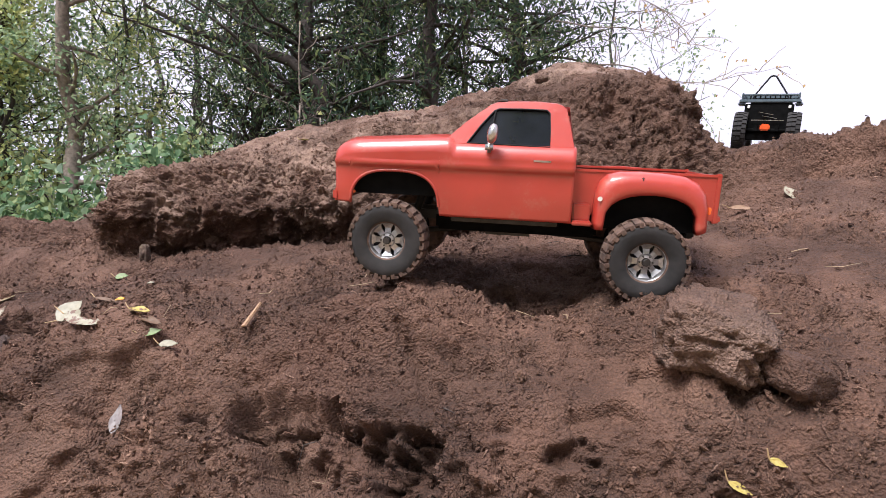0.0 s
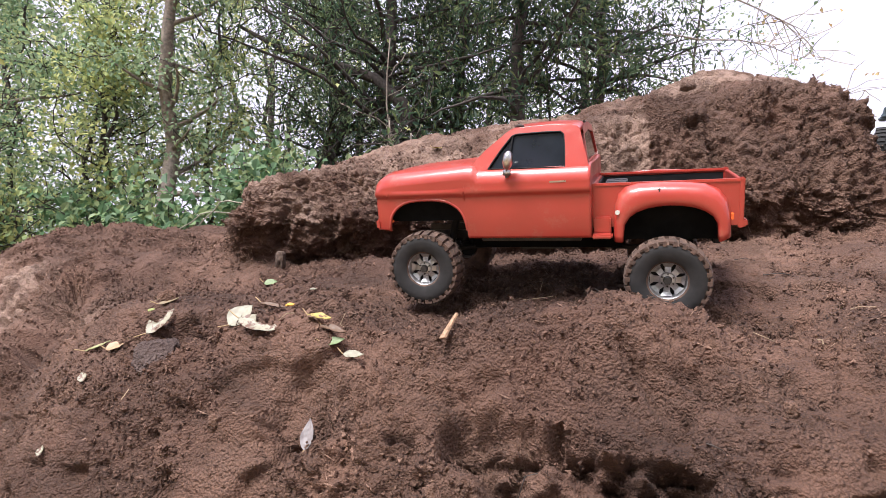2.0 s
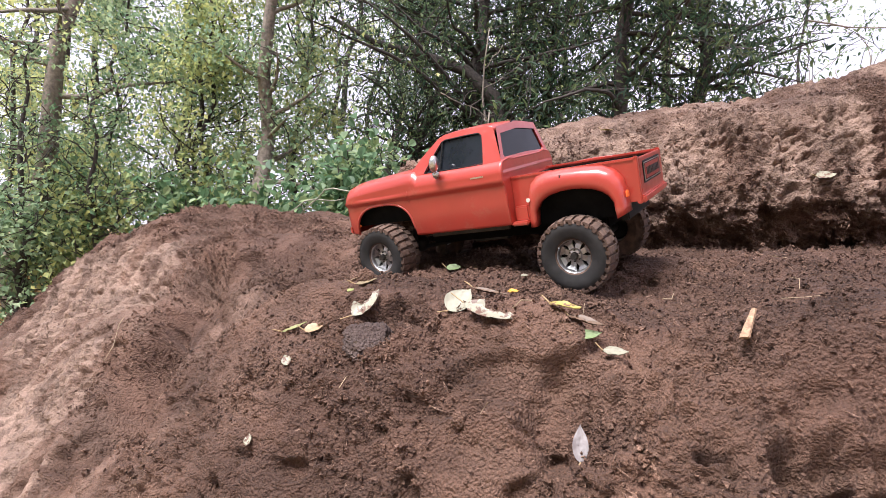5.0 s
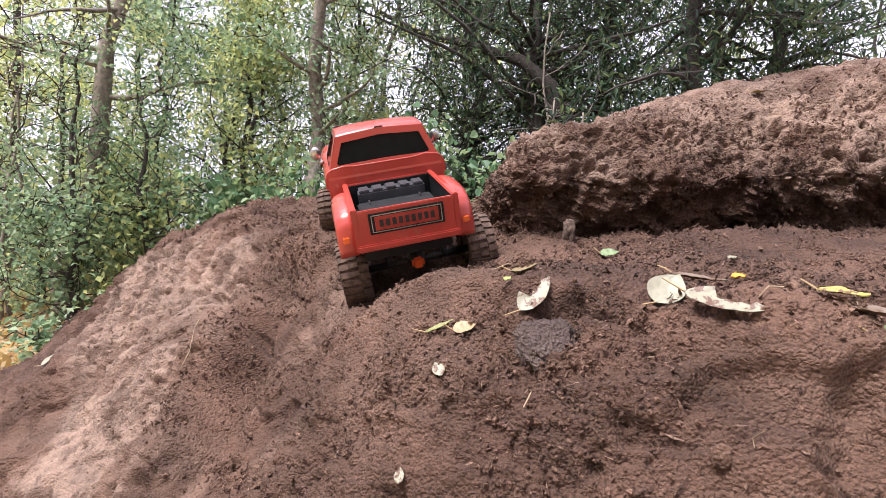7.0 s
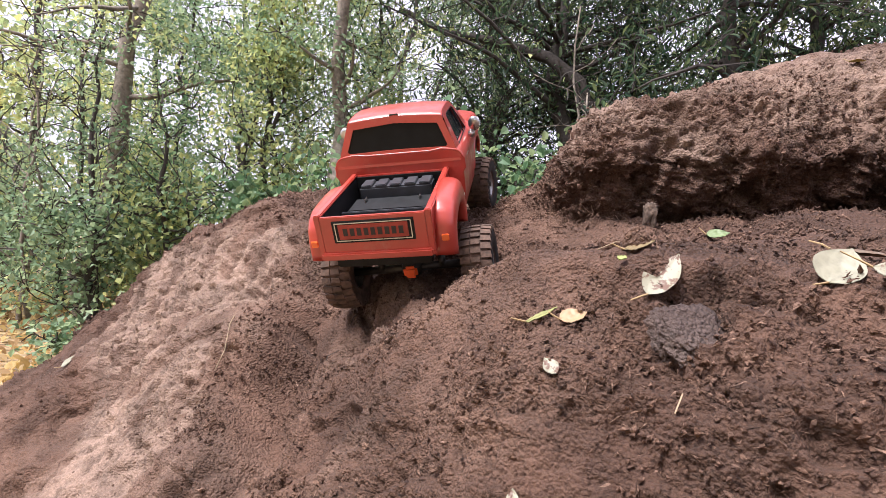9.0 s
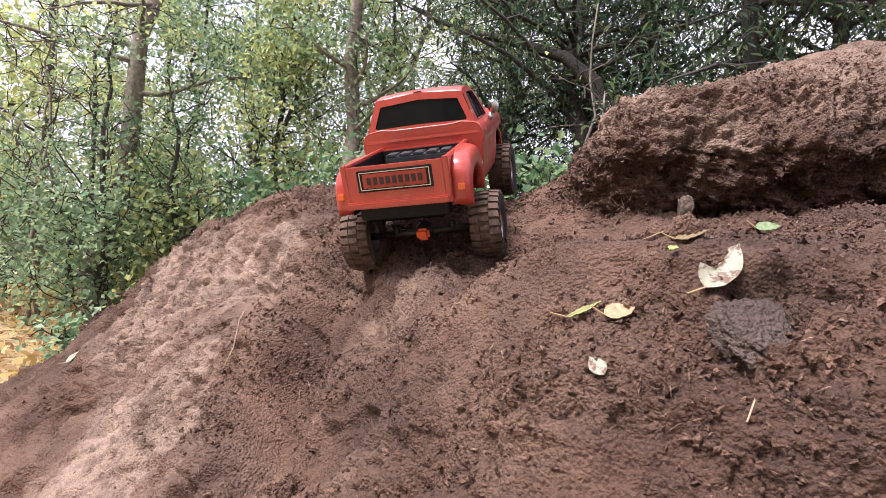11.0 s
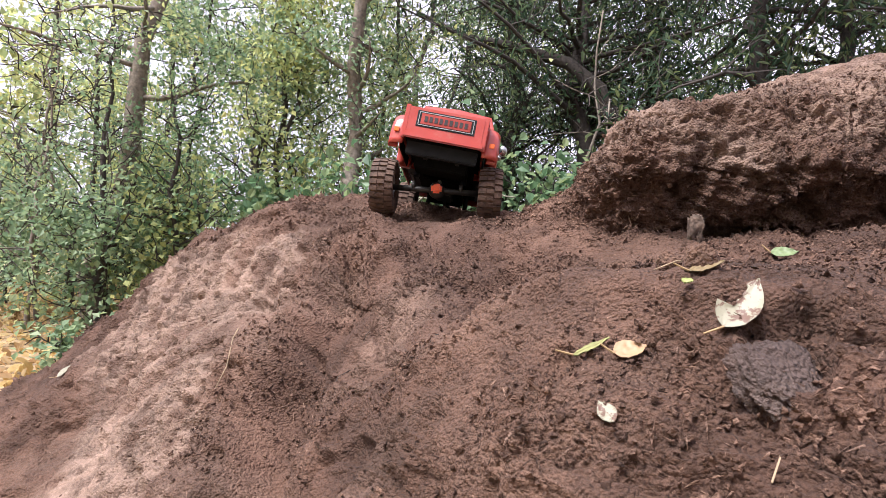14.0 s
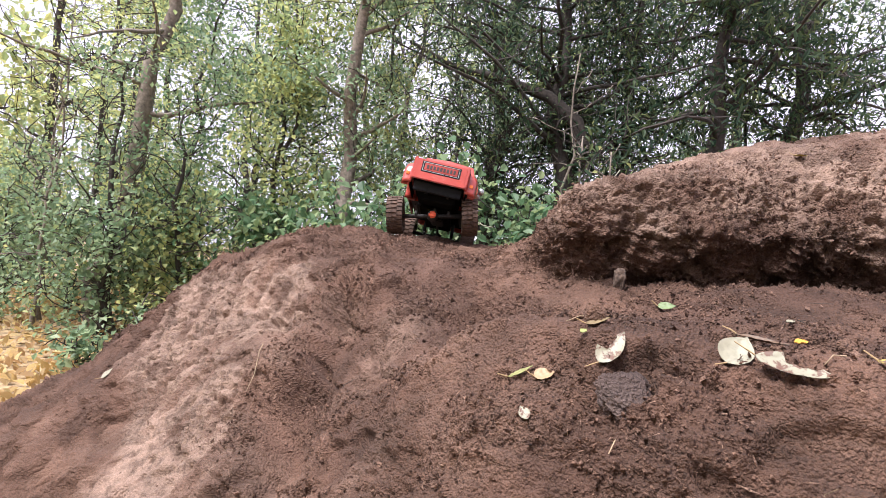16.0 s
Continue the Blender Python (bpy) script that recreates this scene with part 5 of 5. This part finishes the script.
boxed("rack_rail", RACK, crawler, -0.127, 0, 0.139, 0.008, 0.156, 0.005, bevel=0.0015)
boxed("bumper_bar", CHROME, crawler, -0.137, 0.0, 0.073, 0.003, 0.094, 0.0018, label="thin bright bumper bar")
boxed("axle_cover", ORANGE, crawler, -0.142, 0.004, 0.054, 0.012, 0.028, 0.018, bevel=0.004, label="orange differential cover")
bm = bmesh.new()
bmesh.ops.create_cone(bm, cap_ends=True, segments=12, radius1=0.006, radius2=0.006, depth=0.15, matrix=pose(-0.13, 0, 0.046, 90))
part("axle", bm, BLACK_AND_SHADE, crawler, "", True)
dark_tyre = bpy.data.meshes.new("tyre")
dark_tyre.from_pydata(tv, [], tf)
dark_tyre.materials.append(RUBBER)
for x in (0.13, -0.13):
    for y in (0.075, -0.075):
        w = wheel_group(crawler, x, y, dark_tyre)
        w.location = (x, y, 0.040)
        w.scale = (1.05, 0.90, 1.05)
crawler.matrix_basis = Matrix.Translation((0.897, 0.64, 0.440)) @ Euler((radians(6), radians(-8), radians(64.3))).to_matrix().to_4x4() @ Matrix.Diagonal((1.18, 1.05, 1.28, 1))


def motions():
    rows = [
        (0, -0.044, -0.727, 0.117, 178.5, 3.0, -8.5),
        (0.5, -0.092, -0.718, 0.127, 178.7, 1.7, -13.1),
        (1, -0.124, -0.711, 0.118, 174.8, 1.1, -13.4),
        (1.5, -0.201, -0.678, 0.108, 172.3, -1.1, -15.2),
        (2, -0.269, -0.641, 0.111, 171.5, -1.8, -13.5),
        (2.5, -0.329, -0.623, 0.117, 168.9, -3.9, -15.5),
        (3, -0.383, -0.626, 0.113, 166.2, -5.9, -14.4),
        (3.5, -0.437, -0.615, 0.112, 164.1, -6.7, -15.5),
        (4, -0.479, -0.614, 0.11, 161.1, -6.6, -18.4),
        (4.5, -0.565, -0.571, 0.101, 163.0, -8.3, -14.8),
        (5, -0.684, -0.544, 0.087, 162.7, -7.8, -15.6),
        (7.5, -1.197, -0.397, 0.064, 113.0, 23.7, -11.4),
        (8, -1.21, -0.401, 0.056, 106.9, 26.6, -9.0),
        (8.5, -1.2, -0.413, 0.052, 106.3, 26.6, -9.9),
        (9, -1.191, -0.406, 0.059, 103.4, 26.4, -7.1),
        (9.5, -1.175, -0.401, 0.071, 97.9, 28.0, -4.7),
        (12, -1.263, -0.222, 0.108, 103.7, 9, -4.7),
        (12.5, -1.280, -0.160, 0.123, 106, 1.9, 1.7),
        (13, -1.313, -0.077, 0.145, 108.4, -4.9, 6.5),
        (13.5, -1.320, -0.068, 0.148, 108.6, -6.1, 6.5),
        (14, -1.311, -0.094, 0.139, 108.5, -6.1, 6.9),
        (14.5, -1.305, -0.105, 0.138, 108.5, -5.4, 7.1),
        (15, -1.329, -0.038, 0.160, 108.6, -7.4, 5),
        (15.5, -1.344, 0.001, 0.170, 107.7, -8.4, 4),
        (16, -1.386, 0.148, 0.191, 107.7, -10.2, 7.6),
    ]

    def truck_pose(x, y, z, heading, pitch, roll):
        turn = Matrix.Rotation(radians(heading), 4, "Z") @ Matrix.Rotation(radians(-pitch), 4, "Y") @ Matrix.Rotation(radians(roll), 4, "X")
        return Matrix.Translation((x, y, z)) @ turn

    walk(truck, [(t, truck_pose(*r)) for t, *r in rows])

    # suspension travel of each wheel (front left, front right, rear left, rear right), metres over time
    travel = [
        ([0, 0.5, 1.5, 2.5, 3.5, 4.5, 5.2, 7.5, 9.5, 12, 16], [0.006, 0.002, -0.002, 0.0, 0.010, 0.012, 0.012, 0, 0, 0.02, 0.0]),
        ([0, 0.5, 1.5, 2.5, 3.5, 4.5, 5.2, 7.5, 9.5, 12, 16], [0, -0.02, -0.012, -0.008, 0.0, 0.01, 0.01, 0.0, 0.0, 0.02, 0.0]),
        ([0, 0.5, 1.0, 2.0, 2.5, 3, 3.5, 4, 4.4, 5, 7.5, 12, 13, 15, 16], [0, -0.016, -0.012, -0.012, -0.014, -0.026, -0.038, -0.038, -0.022, -0.008, -0.015, -0.018, -0.026, -0.028, -0.040]),
        ([0, 0.5, 1.5, 2.5, 3.5, 4.5, 5.2, 7.5, 9.5, 12, 16], [0, -0.02, -0.02, -0.02, 0.0, -0.01, -0.01, -0.008, -0.008, -0.016, 0.002]),
    ]
    times = [k / 10 for k in range(161)]
    ts = [r[0] for r in rows]
    place = np.stack([np.interp(times, ts, [r[k] for r in rows]) for k in (1, 2)], 1)
    gone = np.concatenate([[0], np.cumsum(np.linalg.norm(np.diff(place, axis=0), axis=1))])
    slip = np.interp(times, [0, 7.0, 7.4, 9.6, 12.0, 12.6, 16], [0, 0, 0.12, 1.25, 2.4, 2.45, 2.45])
    steer = np.interp(times, [0, 2, 4.5, 5.2, 7.5, 9.5, 12, 16], [0, 2, 4, -6, -10, -6, 0, 0])
    drop = [np.interp(times, a, b) for a, b in travel]
    shift = np.interp(times, [0, 5.2, 7.4, 9.6, 12, 16], [0, 0, -0.020, -0.020, 0, 0])
    for n, w in enumerate(wheels):
        x, y = (0.162 if n < 2 else -0.162), (0.0995 if n % 2 == 0 else -0.0995)
        pair = drop[n - n % 2] - drop[n - n % 2 + 1]
        made = []
        for k, t in enumerate(times):
            tilt = math.atan2(pair[k], 0.177)
            m = Matrix.Translation((x, y + (shift[k] if n > 1 else 0), drop[n][k])) @ Matrix.Rotation(tilt, 4, "X") @ Matrix.Rotation(radians(steer[k] if n < 2 else 0), 4, "Z") @ Matrix.Rotation((gone[k] + slip[k]) / 0.052, 4, "Y")
            made.append((t, m))
        walk(w, made)
    for n, a in enumerate(axles):
        left, right = drop[2 * n], drop[2 * n + 1]
        walk(a, [(times[k], Matrix.Translation((0.162 if n == 0 else -0.162, shift[k] if n == 1 else 0, (left[k] + right[k]) / 2)) @ Matrix.Rotation(math.atan2(left[k] - right[k], 0.177), 4, "X")) for k in range(0, 161, 5)])


motions()
